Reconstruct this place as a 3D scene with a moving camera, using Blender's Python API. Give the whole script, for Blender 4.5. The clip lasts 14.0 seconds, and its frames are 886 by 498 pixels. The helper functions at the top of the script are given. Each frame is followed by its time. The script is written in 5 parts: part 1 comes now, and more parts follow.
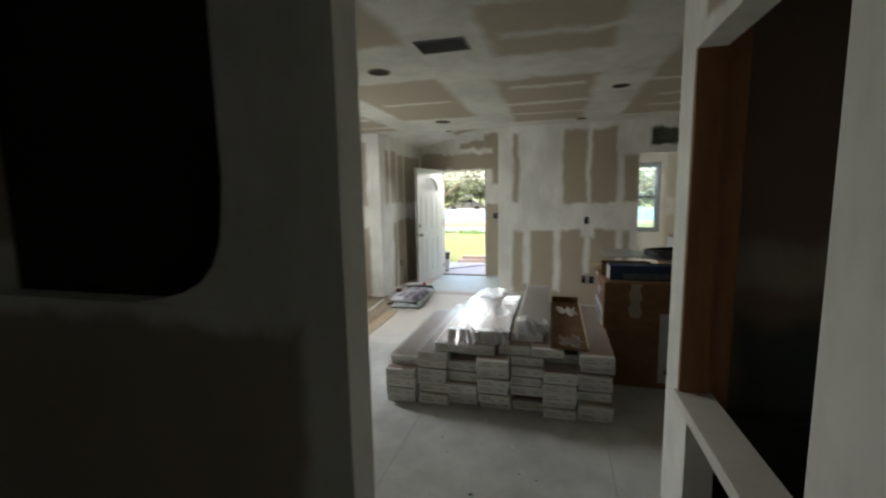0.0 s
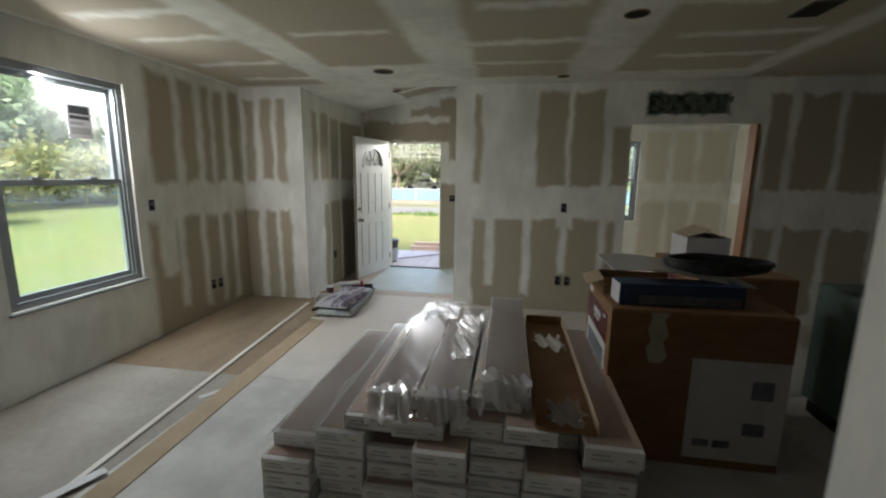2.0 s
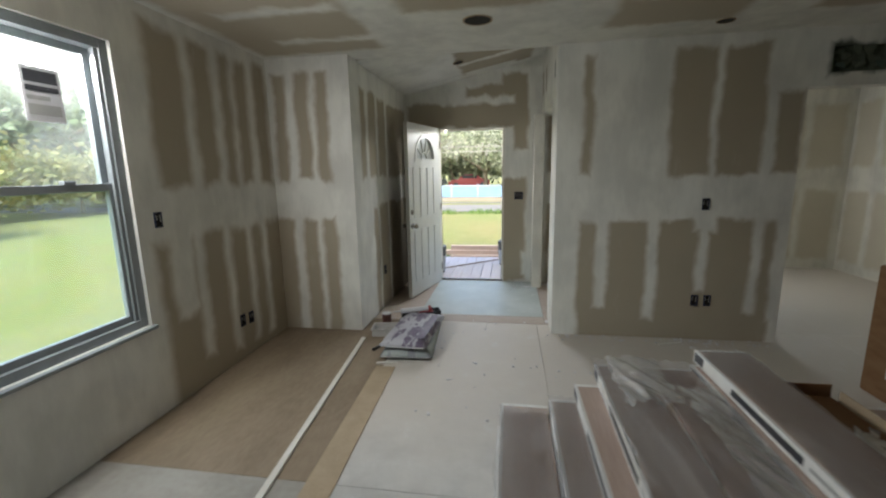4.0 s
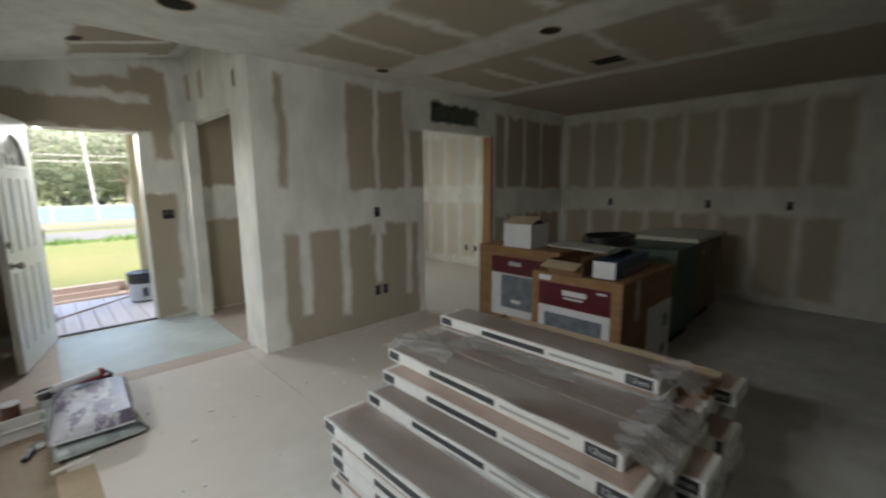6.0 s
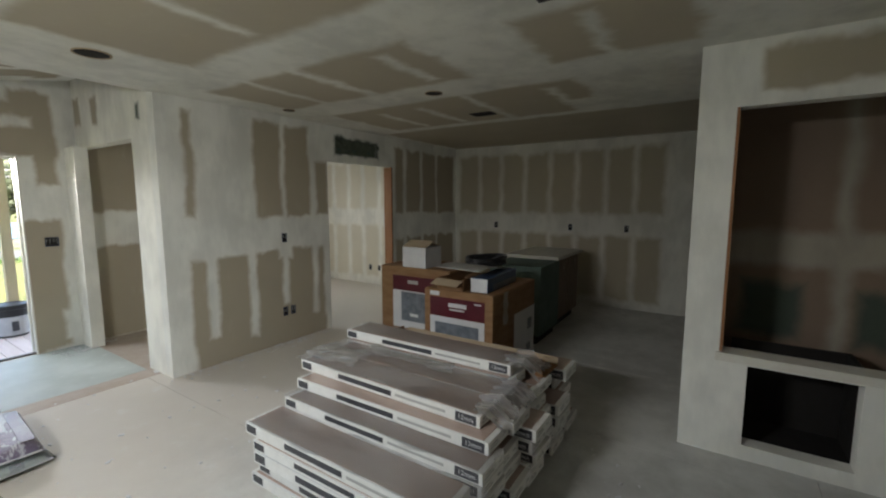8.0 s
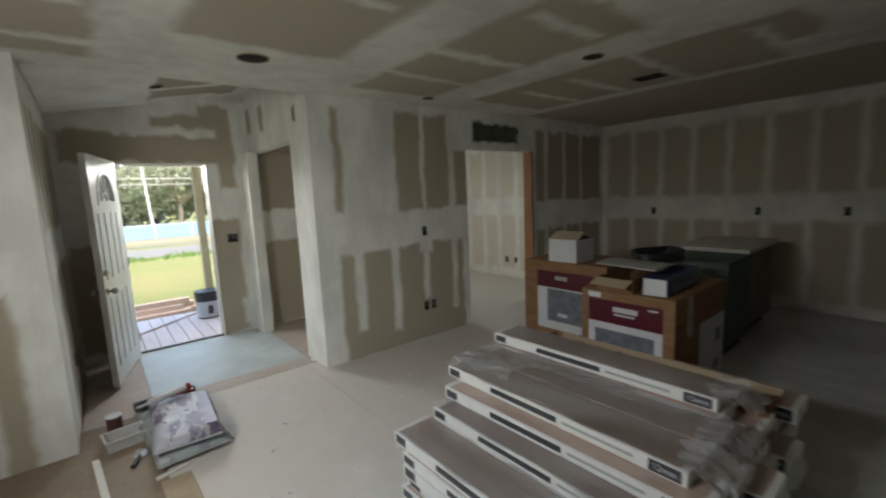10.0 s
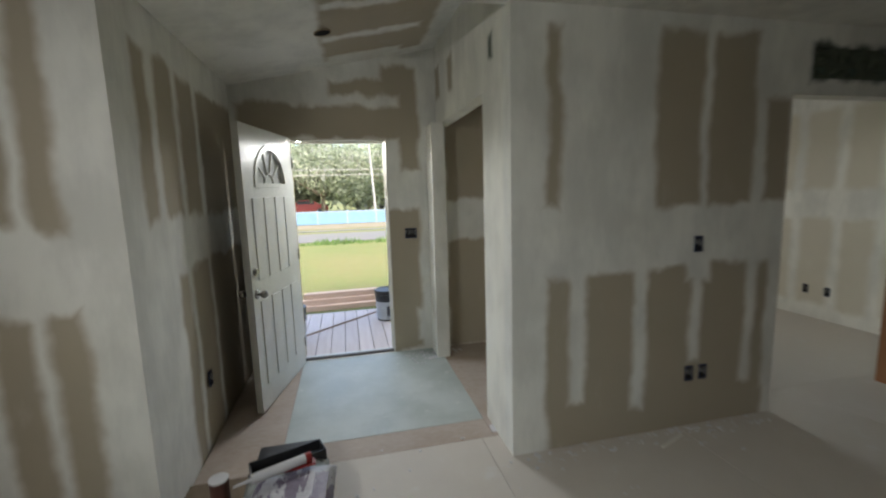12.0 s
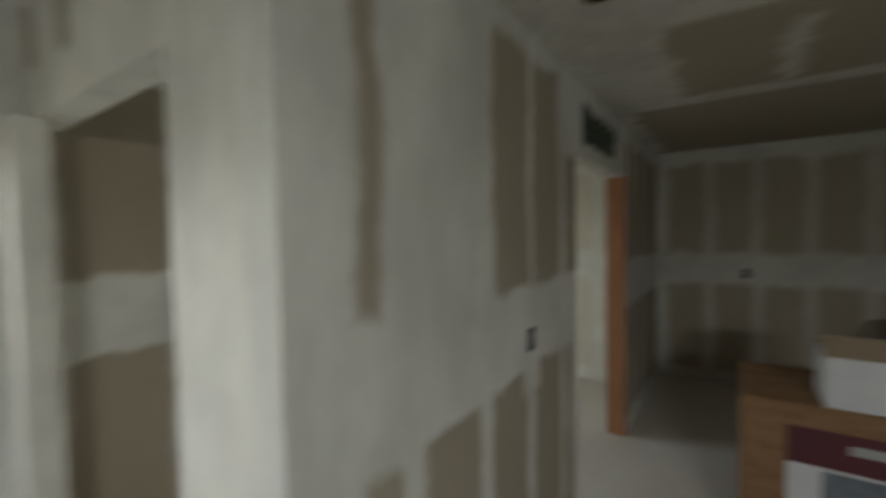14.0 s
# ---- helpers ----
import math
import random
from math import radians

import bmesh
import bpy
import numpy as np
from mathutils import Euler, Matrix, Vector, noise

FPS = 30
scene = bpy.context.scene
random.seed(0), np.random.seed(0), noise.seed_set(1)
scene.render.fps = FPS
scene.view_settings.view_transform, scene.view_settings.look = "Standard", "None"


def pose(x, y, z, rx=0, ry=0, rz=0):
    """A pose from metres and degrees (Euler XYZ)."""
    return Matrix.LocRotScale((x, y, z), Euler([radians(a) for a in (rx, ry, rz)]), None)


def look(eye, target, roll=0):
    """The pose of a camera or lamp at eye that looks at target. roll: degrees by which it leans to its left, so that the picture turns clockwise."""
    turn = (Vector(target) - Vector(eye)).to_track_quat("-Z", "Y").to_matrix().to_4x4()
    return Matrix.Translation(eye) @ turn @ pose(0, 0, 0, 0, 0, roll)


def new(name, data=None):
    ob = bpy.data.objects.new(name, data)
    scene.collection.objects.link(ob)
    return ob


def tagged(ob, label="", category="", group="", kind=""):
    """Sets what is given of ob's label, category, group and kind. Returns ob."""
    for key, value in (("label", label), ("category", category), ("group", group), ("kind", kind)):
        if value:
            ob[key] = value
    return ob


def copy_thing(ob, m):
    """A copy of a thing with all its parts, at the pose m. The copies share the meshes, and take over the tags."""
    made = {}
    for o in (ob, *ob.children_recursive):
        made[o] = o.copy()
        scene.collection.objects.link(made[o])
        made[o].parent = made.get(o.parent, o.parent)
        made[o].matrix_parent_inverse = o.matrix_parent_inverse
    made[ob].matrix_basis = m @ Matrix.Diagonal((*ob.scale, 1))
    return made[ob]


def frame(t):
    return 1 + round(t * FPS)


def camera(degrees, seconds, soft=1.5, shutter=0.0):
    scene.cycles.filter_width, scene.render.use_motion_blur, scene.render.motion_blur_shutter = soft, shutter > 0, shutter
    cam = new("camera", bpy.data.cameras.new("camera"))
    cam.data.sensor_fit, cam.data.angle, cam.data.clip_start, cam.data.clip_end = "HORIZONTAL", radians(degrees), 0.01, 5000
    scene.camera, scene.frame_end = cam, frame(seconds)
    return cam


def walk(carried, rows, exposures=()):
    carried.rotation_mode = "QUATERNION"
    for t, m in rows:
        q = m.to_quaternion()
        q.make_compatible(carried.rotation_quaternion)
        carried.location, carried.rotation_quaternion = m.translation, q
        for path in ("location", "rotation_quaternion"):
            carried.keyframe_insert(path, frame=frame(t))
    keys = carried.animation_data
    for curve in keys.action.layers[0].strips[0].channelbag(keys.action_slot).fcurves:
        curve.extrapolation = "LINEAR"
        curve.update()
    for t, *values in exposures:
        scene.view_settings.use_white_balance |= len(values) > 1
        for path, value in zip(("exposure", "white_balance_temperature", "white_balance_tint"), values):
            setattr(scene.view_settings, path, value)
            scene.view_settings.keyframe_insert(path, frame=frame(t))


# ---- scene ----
cam = camera(93.0, 14.0, soft=2.1, shutter=0.5)
PATH = [
    (0, (0.809, 0.426, 1.523), (0.298, 2.344, 1.272), -1.0),
    (0.5, (0.769, 0.697, 1.51), (0.492, 2.653, 1.197), -0.7),
    (1, (0.715, 1.012, 1.505), (0.522, 2.977, 1.186), -0.7),
    (1.5, (0.687, 1.393, 1.496), (0.378, 3.345, 1.187), -0.1),
    (2, (0.658, 1.68, 1.498), (0.348, 3.626, 1.151), 0.7),
    (2.5, (0.486, 1.978, 1.503), (0.118, 3.914, 1.16), 0.7),
    (2.7, (0.442, 2.088, 1.489), (-0.011, 4.006, 1.153), 0.7),
    (4.8, (-0.785, 2.937, 1.464), (-0.782, 4.9, 1.082), -2.5),
    (5, (-0.839, 2.97, 1.462), (-0.667, 4.926, 1.081), -2.0),
    (5.5, (-1.081, 2.971, 1.415), (-0.163, 4.711, 1.055), -2.2),
    (6, (-1.266, 2.852, 1.436), (0.106, 4.275, 1.131), -0.5),
    (6.5, (-1.374, 2.61, 1.458), (0.162, 3.864, 1.198), 1.0),
    (7, (-1.544, 2.46, 1.458), (0.09, 3.592, 1.24), 0.5),
    (7.2, (-1.621, 2.443, 1.478), (0.049, 3.519, 1.252), 0.1),
    (9.3, (-1.645, 2.606, 1.592), (-0.123, 3.879, 1.341), -2.0),
    (9.5, (-1.567, 2.645, 1.58), (-0.114, 3.996, 1.333), -2.2),
    (10, (-1.455, 2.83, 1.557), (-0.199, 4.363, 1.291), -2.6),
    (10.5, (-1.327, 3.174, 1.556), (-0.235, 4.826, 1.273), -3.6),
    (11, (-1.113, 3.524, 1.522), (-0.274, 5.316, 1.232), -3.0),
    (11.5, (-0.899, 3.867, 1.55), (-0.335, 5.764, 1.259), -1.2),
    (12, (-0.819, 4.308, 1.517), (-0.378, 6.24, 1.246), -1.7),
    (12.5, (-0.759, 4.793, 1.5), (-0.461, 6.751, 1.222), -2.0),
    (13, (-0.718, 5.229, 1.493), (-0.459, 7.188, 1.182), -1.4),
    (13.5, (-0.661, 5.597, 1.489), (0.079, 7.436, 1.224), -1.7),
    (14, (-0.444, 5.68, 1.62), (1.194, 6.825, 1.546), -1.0),
]
EXPOSURES = [(0.0, 3.05), (1.0, 2.95), (1.5, 2.68), (2.5, 2.6), (5.0, 2.47), (6.5, 2.88), (7.2, 2.98), (9.5, 2.8), (10.5, 2.44), (12.5, 2.33), (13.4, 2.3), (14.0, 2.55)]
walk(cam, [(t, look(eye, target, roll)) for t, eye, target, roll in PATH], EXPOSURES)

# ---- sky and sun: a bright overcast day ----
world = bpy.data.worlds.new("world")
scene.world = world
world.use_nodes = True
wn = world.node_tree
wn.nodes.clear()
sky = wn.nodes.new("ShaderNodeTexSky")
sky.sky_type, sky.sun_disc = "NISHITA", False
sky.sun_elevation, sky.sun_rotation = radians(58), radians(170)
sky.air_density, sky.dust_density, sky.ozone_density = 1.0, 4.0, 0.6
back = wn.nodes.new("ShaderNodeBackground")
back.inputs["Strength"].default_value = 0.15
wout = wn.nodes.new("ShaderNodeOutputWorld")
wn.links.new(sky.outputs[0], back.inputs["Color"])
wn.links.new(back.outputs[0], wout.inputs["Surface"])
sun = new("sun", bpy.data.lights.new("sun", "SUN"))
sun.data.energy, sun.data.angle, sun.data.color = 1.3, radians(40), (1.0, 0.96, 0.9)
sun.matrix_world = look((2.1, -10.5, 17.5), (0, 0, 0))


def sky_boost_lamp(name, watts, width, at, target, depth=0.045):
    """An added strip lamp under an opening's head that tops up the sky's light."""
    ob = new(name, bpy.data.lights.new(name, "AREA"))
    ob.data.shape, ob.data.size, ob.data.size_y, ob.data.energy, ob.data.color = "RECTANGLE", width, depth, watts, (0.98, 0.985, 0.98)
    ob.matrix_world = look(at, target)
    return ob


# added lamps that lift the rooms above what sky and sun give
sky_boost_lamp("sky_light_window", 8.2, 0.88, (-2.606, 4.29, 2.112), (-0.7, 5.3, 0.5))
sky_boost_lamp("sky_light_door", 5.8, 0.78, (-0.85, 8.41, 1.996), (0.1, 6.5, 0.5))
sky_boost_lamp("sky_light_back_room", 3.6, 1.2, (2.06, 9.46, 2.022), (3.2, 8.3, 0.5))

# ---- materials ----


class Mat:
    """A node material under construction."""

    def __init__(self, name):
        self.m = bpy.data.materials.new(name)
        self.m.use_nodes = True
        self.t = self.m.node_tree
        self.t.nodes.clear()
        self.out = self.t.nodes.new("ShaderNodeOutputMaterial")
        self.b = self.t.nodes.new("ShaderNodeBsdfPrincipled")
        self.t.links.new(self.b.outputs[0], self.out.inputs["Surface"])

    def n(self, kind):
        return self.t.nodes.new(kind)

    def put(self, sock, value):
        if isinstance(value, bpy.types.NodeSocket):
            self.t.links.new(value, sock)
        elif isinstance(value, tuple) and len(value) == 3 and sock.type == "RGBA":
            sock.default_value = (*value, 1.0)
        else:
            sock.default_value = value

    def math(self, op, a, b=0.0, clamp=False):
        node = self.n("ShaderNodeMath")
        node.operation, node.use_clamp = op, clamp
        self.put(node.inputs[0], a)
        self.put(node.inputs[1], b)
        return node.outputs[0]

    def ramp(self, value, lo, hi, a=0.0, b=1.0):
        node = self.n("ShaderNodeMapRange")
        node.interpolation_type = "SMOOTHSTEP"
        for key, v in (("Value", value), ("From Min", lo), ("From Max", hi), ("To Min", a), ("To Max", b)):
            self.put(node.inputs[key], v)
        return node.outputs[0]

    def noise(self, scale, detail=3.0, rough=0.55, stretch=(1, 1, 1), space="world"):
        if space == "world":
            pos = self.n("ShaderNodeNewGeometry").outputs["Position"]
        else:
            pos = self.n("ShaderNodeTexCoord").outputs["Object"]
        mp = self.n("ShaderNodeMapping")
        mp.inputs["Scale"].default_value = stretch
        self.t.links.new(pos, mp.inputs["Vector"])
        tex = self.n("ShaderNodeTexNoise")
        self.t.links.new(mp.outputs[0], tex.inputs["Vector"])
        tex.inputs["Scale"].default_value = scale
        tex.inputs["Detail"].default_value = detail
        tex.inputs["Roughness"].default_value = rough
        return tex.outputs["Fac"]

    def mix(self, fac, a, b):
        node = self.n("ShaderNodeMix")
        node.data_type = "RGBA"
        self.put(node.inputs[0], fac)
        self.put(node.inputs[6], a)
        self.put(node.inputs[7], b)
        return node.outputs[2]

    def set(self, **values):
        for key, value in values.items():
            self.put(self.b.inputs[key.replace("_", " ")], value)
        return self

    def bump(self, height, strength=0.3, distance=0.01):
        node = self.n("ShaderNodeBump")
        node.inputs["Strength"].default_value = strength
        node.inputs["Distance"].default_value = distance
        self.t.links.new(height, node.inputs["Height"])
        self.t.links.new(node.outputs[0], self.b.inputs["Normal"])
        return self


def plain(name, a, b=None, rough=0.7, metal=0.0, scale=9.0, bump=0.15, space="world", stretch=(1, 1, 1), varied=0.0):
    """A surface with two scales of variation between two colours."""
    k = Mat(name)
    b = b or tuple(c * 0.75 for c in a)
    big, fine = k.noise(scale, 4, 0.6, stretch, space), k.noise(scale * 14, 2, 0.5, stretch, space)
    f = k.math("ADD", k.math("MULTIPLY", big, 0.7), k.math("MULTIPLY", fine, 0.3))
    f = k.ramp(f, 0.3, 0.7)
    col = k.mix(f, a, b)
    if varied:
        rnd = k.n("ShaderNodeObjectInfo").outputs["Random"]
        hsv = k.n("ShaderNodeHueSaturation")
        k.put(hsv.inputs["Color"], col)
        k.put(hsv.inputs["Value"], k.ramp(rnd, 0, 1, 1 - varied, 1 + varied))
        col = hsv.outputs[0]
    k.set(Base_Color=col, Roughness=k.ramp(big, 0.2, 0.8, rough * 0.85, min(1, rough * 1.12)), Metallic=metal)
    k.bump(f, bump, 0.004)
    return k.m


PAPER, MUD = (0.43, 0.375, 0.285), (0.79, 0.785, 0.735)


def drywall(name, u, v, paper, mud=(), green=(), paper_col=PAPER, mud_col=MUD, edge=0.03, wobble=0.055):
    """Bare drywall paper shows inside the rectangles `paper`, and joint compound lies elsewhere and inside `mud`.
    Rectangles are (u0, u1, v0, v1) in metres along the world axes named u and v."""
    k = Mat(name)
    pos = k.n("ShaderNodeSeparateXYZ")
    k.t.links.new(k.n("ShaderNodeNewGeometry").outputs["Position"], pos.inputs[0])
    wob1, wob2 = k.noise(3.2, 3, 0.6), k.noise(4.1, 3, 0.6, (1.3, 0.9, 0.8))
    uu = k.math("ADD", pos.outputs[u], k.math("MULTIPLY", k.math("SUBTRACT", wob1, 0.5), wobble * 2.0))
    vv = k.math("ADD", pos.outputs[v], k.math("MULTIPLY", k.math("SUBTRACT", wob2, 0.5), wobble * 3.0))

    def area(rects):
        total = None
        for a, b, c, d in rects:
            du = k.math("SUBTRACT", k.math("ABSOLUTE", k.math("SUBTRACT", uu, (a + b) / 2)), (b - a) / 2)
            dv = k.math("SUBTRACT", k.math("ABSOLUTE", k.math("SUBTRACT", vv, (c + d) / 2)), (d - c) / 2)
            far = k.math("MAXIMUM", du, dv)
            total = far if total is None else k.math("MINIMUM", total, far)
        return k.ramp(total, -edge, edge, 1.0, 0.0)

    fine, blot, trowel = k.noise(60, 3, 0.6), k.noise(1.7, 3, 0.55), k.noise(7, 4, 0.65, (1, 1, 0.35))
    bare = area(paper) if paper else 0.0
    if mud:
        bare = k.math("MULTIPLY", bare, k.math("SUBTRACT", 1.0, area(mud)))
    if paper:
        bare = k.math("MULTIPLY", bare, k.ramp(trowel, 0.2, 0.42, 0.82, 1.0))
    bare_col = k.mix(blot, tuple(c * 0.9 for c in paper_col), tuple(c * 1.1 for c in paper_col))
    thin = k.ramp(k.math("ADD", k.math("MULTIPLY", blot, 0.6), k.math("MULTIPLY", trowel, 0.4)), 0.36, 0.62)
    wet = k.mix(thin, tuple(c * 0.86 for c in mud_col), tuple(min(1, c * 1.08) for c in mud_col))
    col = k.mix(bare, wet, bare_col)
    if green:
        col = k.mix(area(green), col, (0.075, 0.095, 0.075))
    k.set(Base_Color=col, Roughness=k.ramp(fine, 0.2, 0.8, 0.78, 0.95))
    relief = k.math("ADD", k.math("MULTIPLY", bare, -0.6), k.math("ADD", k.math("MULTIPLY", fine, 0.12), k.math("MULTIPLY", trowel, 0.5)))
    return k.bump(relief, 0.35, 0.003).m


X, Y, Z = 0, 1, 2
M_NORTH = drywall("drywall_north", X, Z, [(.24, .32, 1.42, 2.34), (.91, 1.59, 1.40, 2.36), (1.68, 1.86, 1.41, 2.03), (.25, 1.78, -.1, 1.035), (3.12, 4.7, 1.38, 2.3), (3.12, 4.7, .1, 1.0)],
                  [(1.215, 1.275, 1.38, 2.4), (.39, .49, .27, 1.2), (.80, .89, .18, 1.2), (1.19, 1.27, .42, 1.2), (1.15, 1.33, .93, 1.2), (1.60, 1.675, .26, 1.2), (1.76, 1.9, .2, 1.2), (3.3, 3.38, 0, 2.5), (3.72, 3.8, 0, 2.5), (4.15, 4.2, 0, 2.5)],
                  [(1.985, 2.755, 2.125, 2.33)])
M_WEST = drywall("drywall_west", Y, Z, [(5.0, 6.25, 1.40, 2.36), (4.9, 6.32, -.1, 1.06)],
                 [(5.28, 5.37, 1.3, 2.5), (5.56, 5.66, 1.3, 2.5), (5.78, 5.83, 1.3, 2.5), (5.98, 6.08, 1.3, 2.5), (5.0, 5.2, .55, 1.2), (5.2, 5.3, .2, 1.2), (5.52, 5.6, .1, 1.2), (5.8, 5.87, .1, 1.2), (6.0, 6.08, .1, 1.2)], edge=0.045)
M_SHORT = drywall("drywall_corner", X, Z, [(-2.42, -1.92, 1.40, 2.32), (-2.5, -1.90, -.1, 1.06)], [(-2.31, -2.22, 0, 2.5), (-2.08, -2.03, 0, 2.5)])
M_HALLW = drywall("drywall_hall_west", Y, Z, [(6.52, 8.2, 1.42, 2.22), (6.80, 8.2, -.1, 1.12)], [(6.66, 6.74, 1.3, 2.3), (6.98, 7.04, 1.3, 2.3), (7.3, 7.38, 1.3, 2.3), (6.94, 7.0, 0, 1.2), (7.3, 7.36, 0, 1.2)], wobble=0.06)
M_FRONT = drywall("drywall_front", X, Z, [(-1.66, -.13, 2.0, 2.3), (-.9, -.13, 2.0, 2.5), (-.45, -.13, 2.0, 2.62), (-.31, -.14, 1.72, 2.2), (-.45, -.15, .02, 1.36), (.12, 1.2, 1.44, 2.4), (.12, 1.2, 0, 1.05), (-1.7, -1.4, .1, 1.2)],
                  [(-1.08, -.3, 2.29, 2.38), (.57, .65, 0, 2.4), (-.2, -.1, .1, .42)])
M_HALLE = drywall("drywall_hall_east", Y, Z, [(8.0, 8.18, 2.33, 2.62), (7.57, 7.72, 2.3, 2.55)], [], [(6.66, 6.72, 2.28, 2.4)], mud_col=(0.82, 0.805, 0.74))
# back room paper is paled in colour to carry the room's bright light
M_ROOM2 = drywall("drywall_back_room_lit", Y, Z, [(6.6, 9.25, 1.42, 2.25), (6.6, 9.25, .15, 1.1)], [(a, a + .1, 0, 2.5) for a in (6.85, 7.24, 7.62, 8.03, 8.4, 8.8)], edge=0.045, paper_col=(0.66, 0.615, 0.51), mud_col=(0.80, 0.785, 0.72))
M_ROOM2F = drywall("drywall_back_room_front_lit", X, Z, [(2.85, 4.1, 1.42, 2.25), (2.85, 4.1, .15, 1.1)], [(a, a + .1, 0, 2.5) for a in (3.2, 3.6)], edge=0.045, paper_col=(0.66, 0.615, 0.51), mud_col=(0.80, 0.785, 0.72))
# shaded copy of the drywall: both colours lowered for the kitchen's weak light
M_KITCHEN = drywall("drywall_kitchen_dimmed", Y, Z, [(3.1, 6.3, 1.37, 2.3), (3.1, 6.3, .12, 1.04)], [(a, a + .07, 0, 2.5) for a in (3.42, 3.83, 4.24, 4.65, 5.06, 5.47, 5.88)], edge=0.05, mud_col=(0.62, 0.605, 0.55), paper_col=(0.40, 0.35, 0.265))
M_FIRE = drywall("drywall_fireplace", Y, Z, [(1.3, 2.3, 2.17, 2.4)], [], [], mud_col=(0.80, 0.79, 0.74))
# niche paper and compound are darkened in colour to carry the recess's shade
M_NICHE = drywall("drywall_niche_back_shaded", Y, Z, [(-1.0, 2.5, 1.35, 2.5), (-1.0, 2.5, -.1, 1.1)], [(1.72, 1.8, .5, 2.4)], [(1.95, 2.3, .6, .98), (1.5, 1.68, .6, .95)], edge=0.05, paper_col=(0.24, 0.175, 0.13), mud_col=(0.38, 0.34, 0.28))
M_NICHE2 = drywall("drywall_niche_side_shaded", X, Z, [(1.3, 2.2, 1.3, 2.4), (1.3, 2.2, .3, 1.1)], [], [(1.6, 2.0, .4, .95)], edge=0.05, paper_col=(0.22, 0.16, 0.12), mud_col=(0.36, 0.32, 0.27))
M_SOUTH = drywall("drywall_south", X, Z, [(-2.4, -.2, 1.4, 2.3), (-2.4, -.2, .1, 1.05), (-1.0, .22, -.1, 1.2)], [(-1.9, -1.8, 0, 2.5), (-1.2, -1.1, 0, 2.5)])
M_CEIL = drywall("drywall_ceiling", X, Y, [(.31, 1.12, 4.03, 6.05), (.4, 1.15, 2.6, 3.42), (1.55, 2.64, 4.40, 5.95), (1.55, 2.66, 3.4, 4.33), (2.82, 4.7, 1.5, 6.3), (-2.4, -1.36, 2.2, 6.2), (-1.02, -.12, 3.8, 5.5), (-1.0, -.1, 1.6, 3.0)],
                 [(.42, 1.04, 4.24, 4.34), (.2, 1.2, 4.92, 5.03), (.2, 1.2, 5.5, 5.58), (.5, 1.3, 3.02, 3.1), (1.75, 2.6, 4.9, 5.0), (1.75, 2.6, 5.42, 5.5), (1.7, 2.5, 3.62, 3.7), (2.2, 2.7, 3.2, 3.7), (-2.1, -1.2, 4.08, 4.18), (-2.1, -1.3, 4.56, 4.66), (-2.2, -1.4, 5.25, 5.36), (-2.1, -1.3, 5.85, 5.95), (-.9, -.2, 4.6, 4.68), (-2.2, -1.3, 3.3, 3.4)],
                 wobble=0.06, paper_col=(0.50, 0.445, 0.35), edge=0.05)
M_HALLC = drywall("drywall_hall_ceiling", X, Y, [(-.92, -.12, 6.6, 8.05)], [(-.9, -.2, 7.0, 7.09), (-.9, -.2, 7.52, 7.6), (-.9, -.3, 7.95, 8.2)], wobble=0.06)
M_PLAINWALL = drywall("drywall_plain", X, Z, [])

M_FLOOR = Mat("subfloor")
_k = M_FLOOR
_dust, _grain, _scuff = _k.noise(1.1, 4, 0.6), _k.noise(45, 3, 0.6), _k.noise(5, 4, 0.7)
_pos = _k.n("ShaderNodeSeparateXYZ")
_k.t.links.new(_k.n("ShaderNodeNewGeometry").outputs["Position"], _pos.inputs[0])
_hall = _k.ramp(_k.math("ADD", _pos.outputs[1], _k.math("MULTIPLY", _dust, 1.6)), 4.6, 6.2)
_base = _k.mix(_k.ramp(_k.math("ADD", _k.math("MULTIPLY", _dust, 0.6), _k.math("MULTIPLY", _scuff, 0.4)), 0.35, 0.65), (0.45, 0.45, 0.435), (0.66, 0.66, 0.64))
_base = _k.mix(_hall, _base, _k.mix(_scuff, (0.56, 0.51, 0.45), (0.65, 0.61, 0.55)))
_spot = _k.ramp(_k.noise(5, 5, 0.65), 0.60, 0.72)
_base = _k.mix(_k.math("MULTIPLY", _spot, 0.5), _base, (0.66, 0.65, 0.62))
_k.set(Base_Color=_base, Roughness=_k.ramp(_scuff, 0.2, 0.8, 0.5, 0.75)).bump(_k.math("ADD", _k.math("MULTIPLY", _grain, 0.3), _scuff), 0.2, 0.003)
M_FLOOR = M_FLOOR.m
# brown subfloor, its colour lowered further for the shade below the west window
M_PLY = plain("dusty_shaded_plywood", (0.29, 0.225, 0.155), (0.20, 0.15, 0.10), 0.7, scale=2.5, stretch=(1, 0.4, 1))
M_HALLPLY = plain("dusty_pink_plywood", (0.40, 0.315, 0.25), (0.50, 0.44, 0.385), 0.7, scale=3.0, stretch=(0.5, 1, 1))
# greyer subfloor, also lowered in colour for the shade along that wall
M_PLY2 = plain("grey_shaded_plywood", (0.37, 0.355, 0.32), (0.28, 0.26, 0.225), 0.65, scale=1.8)
_k = Mat("entry_board")
_a, _b, _c = _k.noise(2.2, 4, 0.65), _k.noise(5.5, 5, 0.7, (1, 1.8, 1)), _k.noise(40, 2, 0.5)
_base = _k.mix(_k.ramp(_a, 0.32, 0.68), (0.39, 0.44, 0.42), (0.51, 0.555, 0.54))
